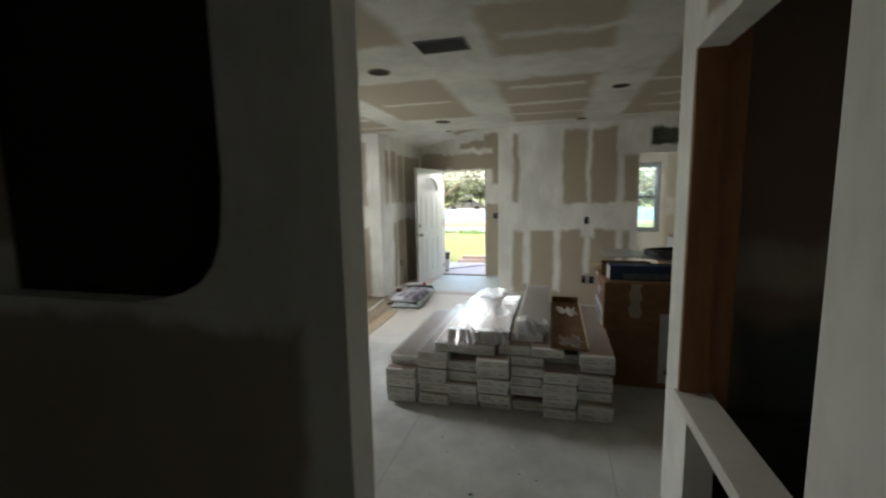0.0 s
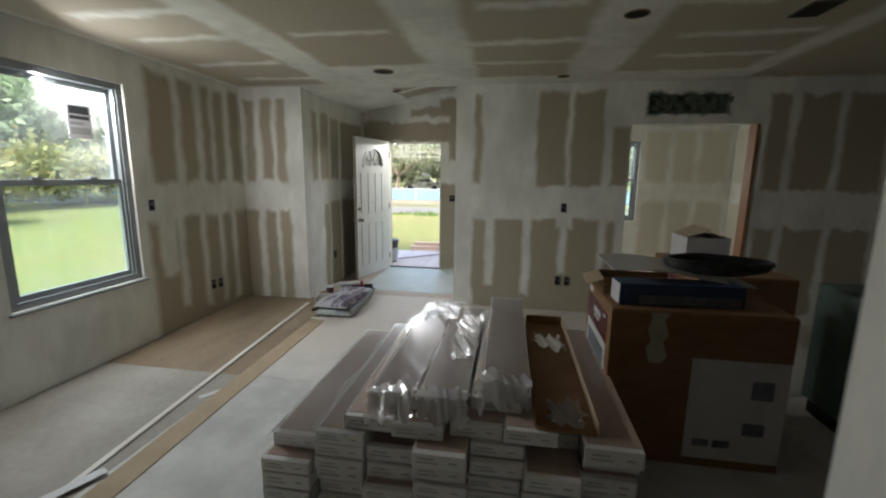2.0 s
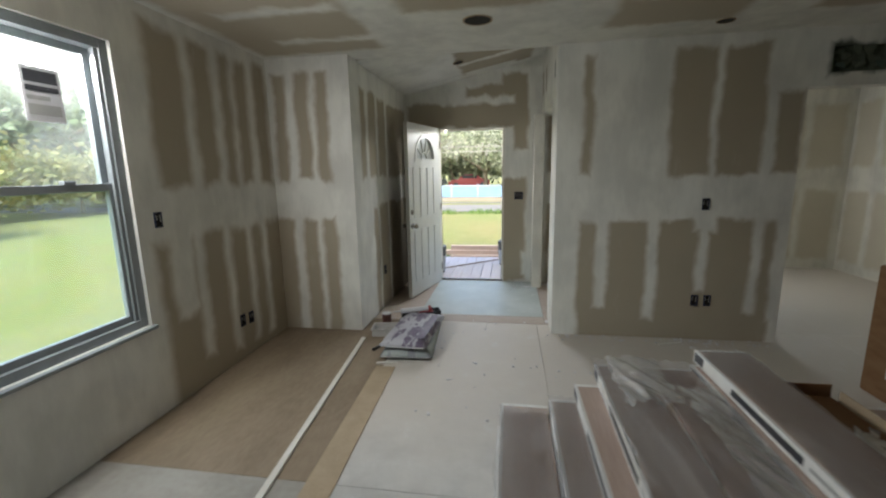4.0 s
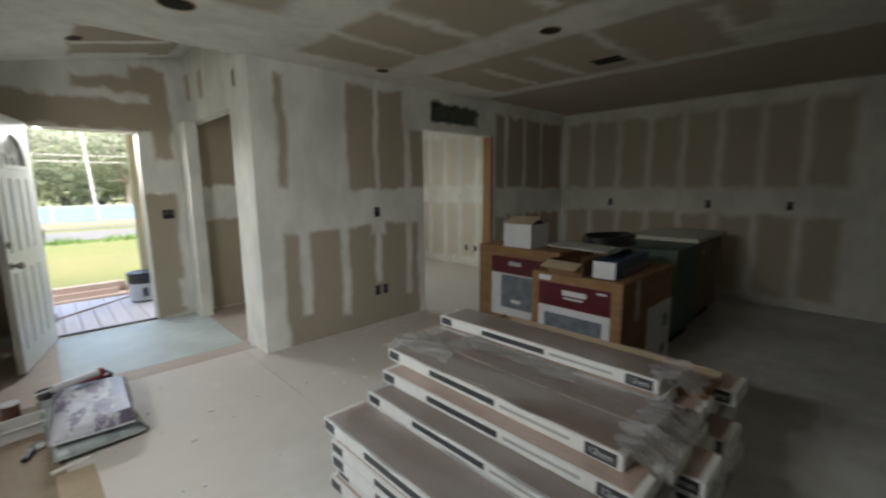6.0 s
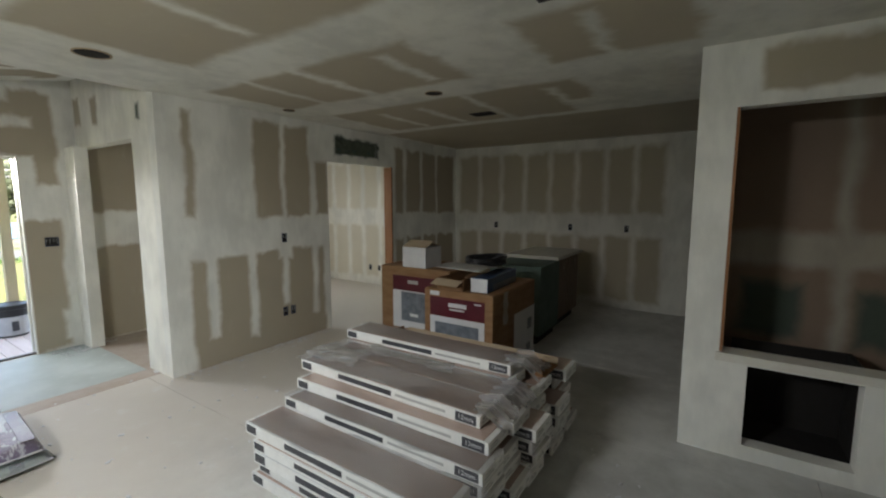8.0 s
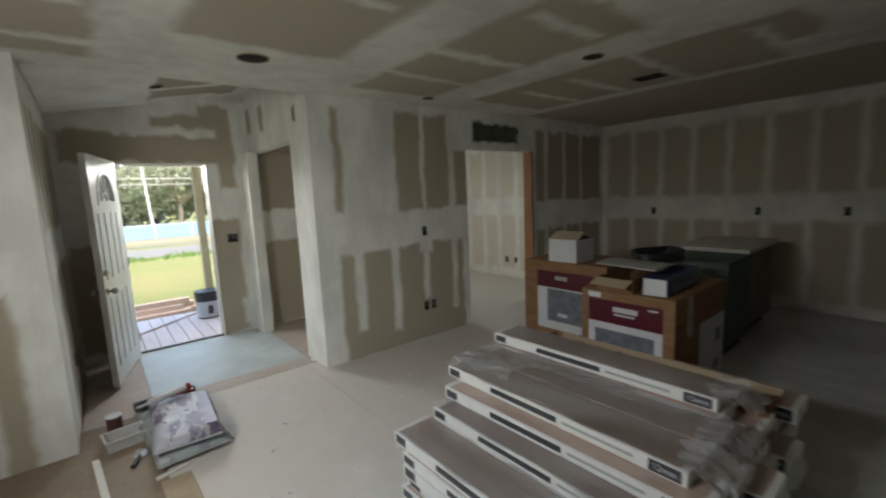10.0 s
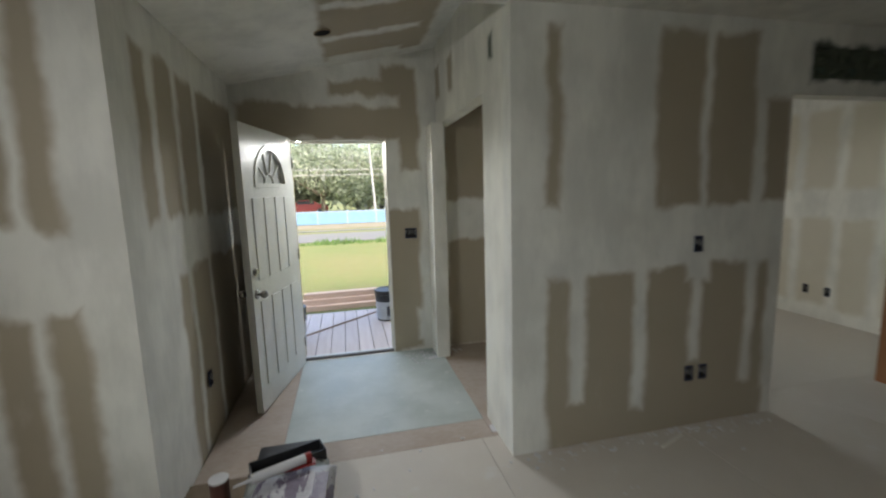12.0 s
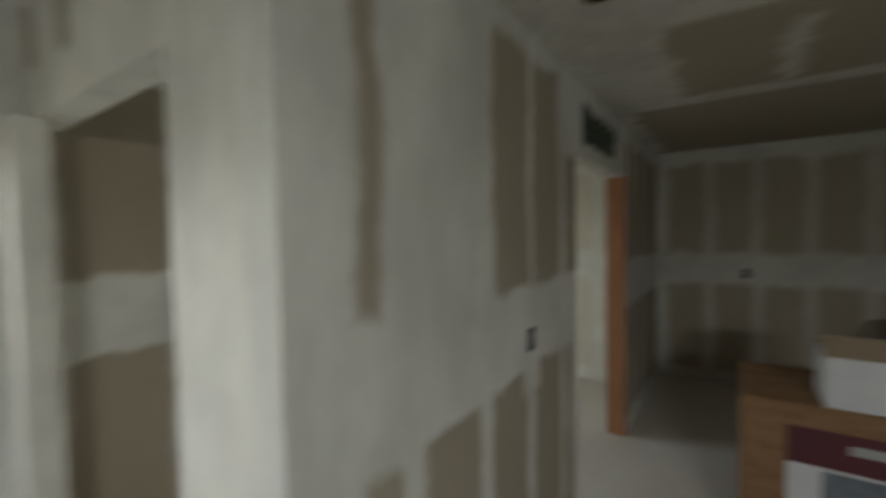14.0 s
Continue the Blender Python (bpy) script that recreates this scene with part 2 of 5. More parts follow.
_k.set(Base_Color=_k.mix(_k.ramp(_b, 0.60, 0.74, 0.0, 0.75), _base, (0.68, 0.70, 0.67)), Roughness=_k.ramp(_a, 0.3, 0.7, 0.36, 0.62))
_k.bump(_c, 0.15, 0.003)
M_TEAL = _k.m
M_SLAB = plain("slab", (0.33, 0.32, 0.30), (0.42, 0.41, 0.39), 0.8, scale=2)
M_STUD = plain("raw_pine", (0.36, 0.165, 0.07), (0.26, 0.11, 0.045), 0.6, scale=4, stretch=(6, 6, 0.7))
# near-black that stands in for the shade inside holes and recesses
M_DARK = plain("shade_black", (0.012, 0.010, 0.009), (0.02, 0.017, 0.015), 0.9)
M_BLACK = plain("black_plastic", (0.012, 0.012, 0.013), (0.022, 0.022, 0.024), 0.4)
M_BLUE = plain("blue_plastic_box", (0.02, 0.035, 0.09), (0.015, 0.02, 0.05), 0.45)
# vinyl greyed down so its colour holds the backlit frames' shade
M_VINYL = plain("backlit_vinyl", (0.29, 0.32, 0.335), (0.24, 0.265, 0.28), 0.35, bump=0.03)
M_DOOR = plain("door_paint", (0.72, 0.72, 0.68), (0.64, 0.64, 0.60), 0.38, scale=3, bump=0.05)
M_TRIM = plain("trim_paint", (0.74, 0.72, 0.66), (0.66, 0.63, 0.56), 0.45, scale=6, bump=0.06)
M_CREAM = plain("cream_paint", (0.50, 0.43, 0.28), (0.44, 0.38, 0.24), 0.55, scale=4)
M_BRONZE = plain("dark_threshold", (0.07, 0.058, 0.05), (0.10, 0.085, 0.07), 0.55)
M_STEEL = plain("satin_nickel", (0.42, 0.40, 0.37), (0.36, 0.34, 0.31), 0.28, 1.0, bump=0.02)
M_CARTON = plain("white_carton", (0.76, 0.755, 0.73), (0.66, 0.655, 0.63), 0.5, scale=14, space="object", varied=0.07)
M_PRINT = Mat("plank_print")
_k = M_PRINT
_g, _gg = _k.noise(26, 5, 0.7, (5, 0.35, 1), "object"), _k.noise(3, 3, 0.5, (2, 0.6, 1), "object")
_k.set(Base_Color=_k.mix(_k.ramp(_g, 0.3, 0.7), _k.mix(_gg, (0.44, 0.33, 0.275), (0.52, 0.40, 0.34)), (0.40, 0.29, 0.24)), Roughness=_k.ramp(_gg, 0.3, 0.7, 0.3, 0.5), Coat_Weight=1.0, Coat_Roughness=0.16)
_k.bump(_gg, 0.12, 0.006)
M_PRINT = M_PRINT.m
M_BAR = plain("label_ink", (0.035, 0.037, 0.045), (0.06, 0.06, 0.07), 0.45, space="object")
M_INK2 = plain("pale_ink", (0.34, 0.34, 0.33), (0.42, 0.42, 0.40), 0.5, space="object")
M_KRAFT = plain("kraft_cardboard", (0.27, 0.15, 0.07), (0.21, 0.11, 0.05), 0.75, scale=6, stretch=(1, 1, 4))
M_KRAFT2 = plain("kraft_paper", (0.44, 0.345, 0.235), (0.37, 0.29, 0.195), 0.8, scale=5)
M_MAROON = plain("maroon_print", (0.10, 0.012, 0.022), (0.075, 0.01, 0.018), 0.35)
M_WHITEP = plain("white_print", (0.66, 0.66, 0.67), (0.58, 0.58, 0.60), 0.4)
M_PICT = plain("grey_picture", (0.10, 0.115, 0.14), (0.20, 0.22, 0.25), 0.4, scale=16)
M_BLUEP = plain("blue_print", (0.02, 0.045, 0.11), (0.03, 0.06, 0.14), 0.4)
M_TAPE = plain("packing_tape", (0.40, 0.34, 0.26), (0.5, 0.45, 0.38), 0.22)
M_GREENB = plain("green_board", (0.10, 0.145, 0.12), (0.07, 0.105, 0.085), 0.7, scale=3)
M_BATT = plain("green_batt", (0.085, 0.105, 0.075), (0.13, 0.15, 0.11), 0.95, scale=14, bump=0.5)
M_CABINET = plain("dark_cabinet_wood", (0.13, 0.075, 0.04), (0.09, 0.05, 0.028), 0.5, scale=4, stretch=(6, 6, 0.7))
M_TOP = plain("pale_worktop", (0.5, 0.48, 0.42), (0.42, 0.4, 0.35), 0.4)
def sack(name, pale, ink, share, gloss):
    """Printed sack paper or wrap: slanting bands of ink over a pale ground, with creases."""
    k = Mat(name)
    band = k.noise(7, 4, 0.6, (2.6, 0.9, 1), "object")
    soft = k.noise(34, 3, 0.5, (1, 1, 1), "object")
    col = k.mix(soft, tuple(c * 0.85 for c in pale), pale)
    k.set(Base_Color=k.mix(k.ramp(band, share, share + 0.05), col, ink), Roughness=gloss)
    k.bump(k.noise(10, 4, 0.6, (1, 2, 1), "object"), 0.6, 0.02)
    return k.m


M_BAG = sack("printed_sack", (0.50, 0.50, 0.54), (0.15, 0.12, 0.18), 0.50, 0.4)
M_BAG2 = sack("grey_wrapped_sack", (0.40, 0.44, 0.43), (0.28, 0.30, 0.31), 0.56, 0.22)
M_RED = plain("red_label", (0.28, 0.02, 0.018), (0.22, 0.02, 0.02), 0.4)
M_CANLABEL = plain("brown_can_label", (0.11, 0.045, 0.035), (0.08, 0.035, 0.03), 0.4)
M_PURPLE = plain("purple_ink", (0.13, 0.10, 0.17), (0.30, 0.28, 0.33), 0.4, scale=12, space="object")
M_TUB = plain("cloudy_tub", (0.50, 0.48, 0.45), (0.58, 0.56, 0.53), 0.3)
M_GREY = plain("grey_bucket_print", (0.46, 0.47, 0.48), (0.38, 0.39, 0.41), 0.4)
M_DECK = plain("deck_board", (0.70, 0.60, 0.555), (0.62, 0.52, 0.475), 0.7, scale=3, stretch=(8, 0.7, 1), varied=0.10)
M_LUMBER = plain("cut_lumber", (0.46, 0.345, 0.275), (0.38, 0.275, 0.21), 0.75, scale=4, stretch=(0.6, 6, 6), varied=0.1)
M_LAWN = Mat("lawn")
_k = M_LAWN
_a, _b2, _c = _k.noise(0.35, 4, 0.6), _k.noise(3.5, 4, 0.65), _k.noise(70, 2, 0.6)
_k.set(Base_Color=_k.mix(_k.ramp(_k.math("ADD", _k.math("MULTIPLY", _a, 0.6), _k.math("MULTIPLY", _b2, 0.4)), 0.36, 0.62), _k.mix(_c, (0.105, 0.10, 0.03), (0.14, 0.13, 0.042)), _k.mix(_c, (0.075, 0.095, 0.02), (0.11, 0.125, 0.03))), Roughness=0.95).bump(_k.math("ADD", _b2, _c), 0.5, 0.03)
M_LAWN = M_LAWN.m
M_GRASS = plain("grass_blades", (0.06, 0.12, 0.018), (0.09, 0.15, 0.03), 0.8, scale=5)
M_ASPHALT = plain("worn_asphalt", (0.085, 0.083, 0.08), (0.12, 0.117, 0.11), 0.85, scale=1.5)
M_DIRT = plain("sandy_verge", (0.17, 0.135, 0.09), (0.13, 0.115, 0.06), 0.95, scale=1.2)
M_FENCE = plain("blue_fence", (0.14, 0.245, 0.38), (0.12, 0.22, 0.35), 0.6, scale=2)
M_FENCET = plain("pale_fence_rail", (0.27, 0.33, 0.40), (0.24, 0.30, 0.37), 0.6, scale=2)
M_BARK = plain("bark", (0.25, 0.205, 0.155), (0.33, 0.275, 0.21), 0.9, scale=3, bump=0.6)


def leafy(name, a, b):
    """Leaves that let part of the light through."""
    k = Mat(name)
    col = k.mix(k.ramp(k.noise(0.8, 3, 0.6), 0.35, 0.65), a, b)
    rnd = k.n("ShaderNodeNewGeometry").outputs["Random Per Island"]
    hsv = k.n("ShaderNodeHueSaturation")
    k.put(hsv.inputs["Color"], col)
    k.put(hsv.inputs["Value"], k.ramp(rnd, 0, 1, 0.75, 1.3))
    k.set(Base_Color=hsv.outputs[0], Roughness=0.6)
    thin, mixer = k.n("ShaderNodeBsdfTranslucent"), k.n("ShaderNodeMixShader")
    k.put(thin.inputs["Color"], hsv.outputs[0])
    mixer.inputs[0].default_value = 0.5
    k.t.links.new(k.b.outputs[0], mixer.inputs[1])
    k.t.links.new(thin.outputs[0], mixer.inputs[2])
    k.t.links.new(mixer.outputs[0], k.out.inputs["Surface"])
    return k.m


M_LEAF = leafy("oak_leaves", (0.26, 0.30, 0.185), (0.33, 0.36, 0.25))
M_LEAF2 = leafy("yellow_leaves", (0.34, 0.28, 0.12), (0.24, 0.25, 0.12))
M_MOSS = plain("grey_moss", (0.42, 0.42, 0.36), (0.34, 0.35, 0.30), 0.9, scale=2, bump=0.0)
M_SIDING = plain("white_siding", (0.70, 0.69, 0.66), (0.62, 0.61, 0.58), 0.6, scale=1)
M_ROOF = plain("roof_shingle", (0.10, 0.09, 0.085), (0.14, 0.13, 0.12), 0.9, scale=4)
M_CAR = plain("red_car_paint", (0.30, 0.05, 0.05), (0.26, 0.045, 0.045), 0.25)
M_CAR2 = plain("white_car_paint", (0.6, 0.6, 0.62), (0.55, 0.55, 0.57), 0.25)
M_CAR3 = plain("grey_car_paint", (0.16, 0.17, 0.19), (0.13, 0.14, 0.16), 0.3)
M_GLASSD = plain("car_glass", (0.03, 0.035, 0.04), (0.04, 0.045, 0.05), 0.1)
M_GALV = plain("pale_pole", (0.44, 0.42, 0.39), (0.37, 0.355, 0.33), 0.6)


def clear(name, tint, gloss_rough, strength, haze=0.0, haze_col=(0.8, 0.8, 0.8), milky=0.0, even=0.0):
    """Thin clear sheet: light passes straight through, and the gloss grows at a slant."""
    k = Mat(name)
    k.t.nodes.remove(k.b)
    see, shine, mixer = k.n("ShaderNodeBsdfTransparent"), k.n("ShaderNodeBsdfGlossy"), k.n("ShaderNodeMixShader")
    k.put(see.inputs["Color"], tint)
    k.put(shine.inputs["Roughness"], gloss_rough)
    fres = k.n("ShaderNodeFresnel")
    fres.inputs["IOR"].default_value = 1.45
    k.put(mixer.inputs[0], k.math("MULTIPLY", fres.outputs[0], strength, True))
    k.t.links.new(see.outputs[0], mixer.inputs[1])
    k.t.links.new(shine.outputs[0], mixer.inputs[2])
    last = mixer.outputs[0]
    if haze:
        thin, solid, dif, m2 = k.n("ShaderNodeBsdfTranslucent"), k.n("ShaderNodeBsdfDiffuse"), k.n("ShaderNodeMixShader"), k.n("ShaderNodeMixShader")
        k.put(thin.inputs["Color"], haze_col)
        k.put(solid.inputs["Color"], haze_col)
        k.put(dif.inputs[0], milky)
        k.t.links.new(thin.outputs[0], dif.inputs[1])
        k.t.links.new(solid.outputs[0], dif.inputs[2])
        k.put(m2.inputs[0], k.math("MULTIPLY", k.ramp(k.noise(3.2, 4, 0.6, (1.5, 0.7, 1)), 0.3, 0.7, even, 1.0), haze))
        k.t.links.new(last, m2.inputs[1])
        k.t.links.new(dif.outputs[0], m2.inputs[2])
        last = m2.outputs[0]
        bmp = k.n("ShaderNodeBump")
        bmp.inputs["Strength"].default_value, bmp.inputs["Distance"].default_value = 0.1, 0.02
        k.t.links.new(k.noise(7, 2, 0.5, (1.8, 0.3, 1)), bmp.inputs["Height"])
        k.t.links.new(bmp.outputs[0], shine.inputs["Normal"])
    k.t.links.new(last, k.out.inputs["Surface"])
    return k.m


M_GLASS = clear("window_glass", (0.74, 0.92, 0.80), 0.02, 1.0, 0.15, (0.85, 0.86, 0.84))
M_FAN = clear("dusty_fan_glass", (0.80, 0.82, 0.80), 0.3, 0.35, 0.8, (0.7, 0.72, 0.7), 0.5, 0.9)
M_FILM = clear("plastic_film", (0.95, 0.95, 0.96), 0.3, 1.0, 0.42, (0.93, 0.92, 0.94), 0.6, 0.5)
M_WRAP = clear("tight_wrap", (0.96, 0.96, 0.97), 0.26, 0.7, 0.24, (0.92, 0.93, 0.95), 0.9, 0.2)

# ---- building blocks ----


def box(bm, x0, x1, y0, y1, z0, z1, bevel=0.0):
    geo = bmesh.ops.create_cube(bm, size=1.0, matrix=Matrix.LocRotScale(((x0 + x1) / 2, (y0 + y1) / 2, (z0 + z1) / 2), None, (x1 - x0, y1 - y0, z1 - z0)))
    if bevel:
        edges = {e for v in geo["verts"] for e in v.link_edges}
        bmesh.ops.bevel(bm, geom=list(edges), offset=bevel, segments=2, affect="EDGES", profile=0.5)
    return bm


def boxes(*rows, bevel=0.0):
    bm = bmesh.new()
    for row in rows:
        box(bm, *row, bevel=bevel)
    return bm


def tube(bm, p, q, r0, r1=None, seg=16, caps=True):
    """A round bar from p to q."""
    p, q = Vector(p), Vector(q)
    m = Matrix.Translation((p + q) / 2) @ (q - p).to_track_quat("Z", "Y").to_matrix().to_4x4()
    bmesh.ops.create_cone(bm, cap_ends=caps, segments=seg, radius1=r0, radius2=r0 if r1 is None else r1, depth=(q - p).length, matrix=m)
    return bm


def lathe(bm, profile, seg=24, centre=(0, 0, 0)):
    """A turned shape from (radius, height) pairs."""
    rings = []
    for r, z in profile:
        rings.append([bm.verts.new((centre[0] + r * math.cos(a), centre[1] + r * math.sin(a), centre[2] + z)) for a in (2 * math.pi * i / seg for i in range(seg))])
    for lo, hi in zip(rings, rings[1:]):
        for i in range(seg):
            bm.faces.new((lo[i], lo[(i + 1) % seg], hi[(i + 1) % seg], hi[i]))
    if profile[0][0] > 0.0005:
        bm.faces.new(rings[0][::-1])
    if profile[-1][0] > 0.0005:
        bm.faces.new(rings[-1])
    return bm


def mesh_of(name, bm, material, smooth=False):
    me = bpy.data.meshes.new(name)
    bmesh.ops.recalc_face_normals(bm, faces=bm.faces)
    bm.to_mesh(me)
    bm.free()
    me.materials.append(material)
    if smooth:
        for p in me.polygons:
            p.use_smooth = True
    return me


def thing(name, bm, material, label, category, group="", kind="", smooth=False):
    return tagged(new(name, mesh_of(name, bm, material, smooth)), label, category, group, kind)


def base(name, at, label, category, group="", kind="", rz=0.0):
    ob = new(name)
    ob.matrix_world = pose(*at, 0, 0, rz)
    ob.empty_display_size = 0.1
    return tagged(ob, label, category, group, kind)


def part(name, bm, material, parent, label="", smooth=False):
    ob = new(name, mesh_of(name, bm, material, smooth))
    ob.parent = parent
    if label:
        ob["label"] = label
    return ob


def slab_wall(name, axis, c0, c1, u0, u1, z0, z1, material, label, holes=()):
    """A wall of real thickness along x ('x') or y ('y') with holes (ua, ub, za, zb) right through it."""
    us = sorted({u0, u1, *(h[0] for h in holes), *(h[1] for h in holes)})
    zs = sorted({z0, z1, *(h[2] for h in holes), *(h[3] for h in holes)})
    us, zs = [u for u in us if u0 <= u <= u1], [z for z in zs if z0 <= z <= z1]
    solid = {}
    for i in range(len(us) - 1):
        for j in range(len(zs) - 1):
            u, z = (us[i] + us[i + 1]) / 2, (zs[j] + zs[j + 1]) / 2
            solid[i, j] = not any(a < u < b and c < z < d for a, b, c, d in holes)
    bm, seen = bmesh.new(), {}

    def vert(u, c, z):
        key = (round(u, 5), round(c, 5), round(z, 5))
        if key not in seen:
            seen[key] = bm.verts.new((u, c, z) if axis == "x" else (c, u, z))
        return seen[key]

    for (i, j), full in solid.items():
        if not full:
            continue
        a, b, lo, hi = us[i], us[i + 1], zs[j], zs[j + 1]
        for c in (c0, c1):
            bm.faces.new([vert(a, c, lo), vert(b, c, lo), vert(b, c, hi), vert(a, c, hi)])
        for di, dj, p, q in ((-1, 0, (a, lo), (a, hi)), (1, 0, (b, lo), (b, hi)), (0, -1, (a, lo), (b, lo)), (0, 1, (a, hi), (b, hi))):
            if not solid.get((i + di, j + dj), False):
                bm.faces.new([vert(p[0], c0, p[1]), vert(q[0], c0, q[1]), vert(q[0], c1, q[1]), vert(p[0], c1, p[1])])
    return thing(name, bm, material, label, "wall", kind="structure")


# ---- the house: walls, ceilings, floor ----
H = 2.45
slab_wall("wall_west", "y", -2.61, -2.47, -0.998, 6.46, -0.1, 2.6, M_WEST, "taped bare drywall wall with pale joint compound", [(3.79, 4.79, 0.585, 2.185)])
slab_wall("wall_corner", "x", 6.29, 6.46, -2.47, -1.71, -0.1, 2.6, M_SHORT, "short taped drywall wall beside the entry hall")
slab_wall("wall_hall_west", "y", -1.81, -1.71, 6.46, 8.2, -0.1, 3.0, M_HALLW, "taped drywall side wall of the entry hall")
slab_wall("wall_front", "x", 8.2, 8.34, -2.61, 1.31, -0.4, 3.0, M_FRONT, "drywall front wall around the entry door", [(-1.275, -0.425, 0.0, 2.0)])
slab_wall("wall_hall_east", "y", 0.035, 0.145, 6.51, 8.2, -0.1, 3.0, M_HALLE, "white skimmed hall wall with a wide opening", [(6.85, 8.2, -0.1, 2.107)])
slab_wall("wall_hall_stub", "y", -0.065, 0.05, 7.94, 8.2, -0.1, 2.105, M_HALLE, "white skimmed wall end beside the entry door")
slab_wall("wall_north", "x", 6.40, 6.51, 0.035, 4.8, -0.1, 3.0, M_NORTH, "taped drywall wall with brown paper panels", [(1.86, 3.04, -0.1, 2.035), (2.0, 2.74, 2.135, 2.315)])
slab_wall("wall_kitchen", "y", 4.8, 4.91, -1.0, 6.51, -0.1, 2.6, M_KITCHEN, "taped drywall kitchen wall, its colours dimmed for shade")
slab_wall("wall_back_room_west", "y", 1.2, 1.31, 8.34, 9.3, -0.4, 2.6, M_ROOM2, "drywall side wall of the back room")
slab_wall("wall_back_room_east", "y", 4.2, 4.31, 6.51, 9.3, -0.4, 2.6, M_ROOM2, "taped drywall back room wall, its paper paled for bright light")
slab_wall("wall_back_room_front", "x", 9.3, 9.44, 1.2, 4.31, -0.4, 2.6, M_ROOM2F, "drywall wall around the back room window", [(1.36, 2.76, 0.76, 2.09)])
slab_wall("wall_fireplace", "y", 1.35, 1.46, -1.0, 2.6, -0.1, 2.6, M_FIRE, "white skimmed wall with a niche above a firebox opening", [(1.45, 2.41, 0.645, 2.09), (1.76, 2.265, 0.09, 0.585)])
slab_wall("wall_fireplace_side", "x", 2.49, 2.6, 1.46, 2.2, -0.1, 2.6, M_NICHE2, "fireplace surround side, its drywall colour darkened for shade")
slab_wall("wall_niche_back", "y", 2.09, 2.2, -1.0, 2.49, -0.1, 2.6, M_NICHE, "niche back drywall with shade put into its colour")
slab_wall("wall_niche_side", "x", 1.25, 1.36, 1.46, 2.09, -0.1, 2.6, M_PLAINWALL, "inner side wall of the fireplace niche")
slab_wall("wall_south", "x", 1.283, 1.40, -2.47, 0.345, -0.1, 2.6, M_SOUTH, "drywall wall with an unfinished hole", [(-0.85, 0.03, 1.25, 2.2)])
slab_wall("wall_back", "x", -1.11, -1.0, -2.61, 4.91, -0.1, 2.6, M_PLAINWALL, "plain wall at the end of the passage")
slab_wall("wall_passage", "y", -1.1, -1.0, -1.0, 1.283, -0.1, 2.6, M_PLAINWALL, "plain side wall of the dark passage")
# dark sheet close behind the hole, in place of a deep shaded space
slab_wall("wall_hole_back", "x", 1.36, 1.395, -0.849, 0.029, 1.251, 2.199, M_DARK, "near-black sheet standing for shade inside the wall hole")
thing("ceiling", boxes((-2.61, 4.91, -1.11, 6.46, H, H + 0.1)), M_CEIL, "taped drywall ceiling with pale joint strips", "ceiling", kind="structure")
thing("ceiling_back_room", boxes((0.15, 4.31, 6.51, 9.3, H, H + 0.1)), M_PLAINWALL, "plain drywall ceiling of the back room", "ceiling", kind="structure")


def sloped_ceiling():
    bm = bmesh.new()
    x0, x1, y0, y1 = -1.70, 0.04, 6.46, 8.2
    z0, z1 = 2.43, 2.80
    lo = [bm.verts.new(p) for p in ((x0, y0, z0), (x1, y0, z1), (x1, y1, z1), (x0, y1, z0))]
    hi = [bm.verts.new(v.co + Vector((0, 0, 0.1))) for v in lo]
    bm.faces.new(lo[::-1])
    bm.faces.new(hi)
    for i in range(4):
        bm.faces.new((lo[i], lo[(i + 1) % 4], hi[(i + 1) % 4], hi[i]))
    return bm


thing("ceiling_hall", sloped_ceiling(), M_HALLC, "sloping taped drywall ceiling over the entry", "ceiling", kind="structure")
slab_wall("wall_hall_header", "x", 6.40, 6.46, -1.70, 0.04, H + 0.1, 3.0, M_PLAINWALL, "plain header closing the hall ceiling")
# unseen slab added to stop sky light leaking in past the ceilings
thing("roof", boxes((-2.9, 5.2, -1.4, 9.5, 3.02, 3.14), (-2.9, 1.25, 9.5, 10.1, 3.02, 3.14)), M_ROOF, "unseen flat roof slab keeping light out over the house", "roof", kind="structure")
thing("ceiling_porch", boxes((-2.61, 1.2, 9.62, 10.05, 2.503, 2.56)), M_CREAM, "cream painted eave board over the porch beam", "ceiling", kind="structure")
floor = thing("floor", boxes((-2.47, 4.8, -1.0, 6.6, -0.12, -0.016), (-1.7, 1.2, 6.6, 8.34, -0.12, -0.016), (1.2, 4.2, 6.6, 9.3, -0.12, -0.016)), M_SLAB, "dusty grey subfloor scattered with scuffs", "floor", kind="structure")

# jamb boards of the two interior openings
thing("jamb_back_room", boxes((3.016, 3.0395, 6.385, 6.525, 0, 2.03), bevel=0.002), M_STUD, "raw orange pine jamb board in the opening", "door jamb", kind="structure")
thing("stud_niche", boxes((1.462, 1.55, 2.414, 2.488, 0.3, 2.44), bevel=0.003), M_STUD, "raw reddish framing lumber inside the niche", "framing", kind="structure")
thing("niche_liner", boxes((1.354, 1.4595, 2.394, 2.4095, 0.648, 2.0895)), M_STUD, "raw reddish board lining the niche edge", "framing", kind="structure")
thing("niche_sill", boxes((1.335, 1.485, 1.43, 2.43, 0.596, 0.647), bevel=0.004), M_TRIM, "chalky white sill board below the niche", "sill", kind="structure")
# panels coloured near-black for the shade in the firebox
firebox = base("firebox", (0, 0, 0), "empty firebox with its shade given as near-black panels", "firebox", kind="structure")
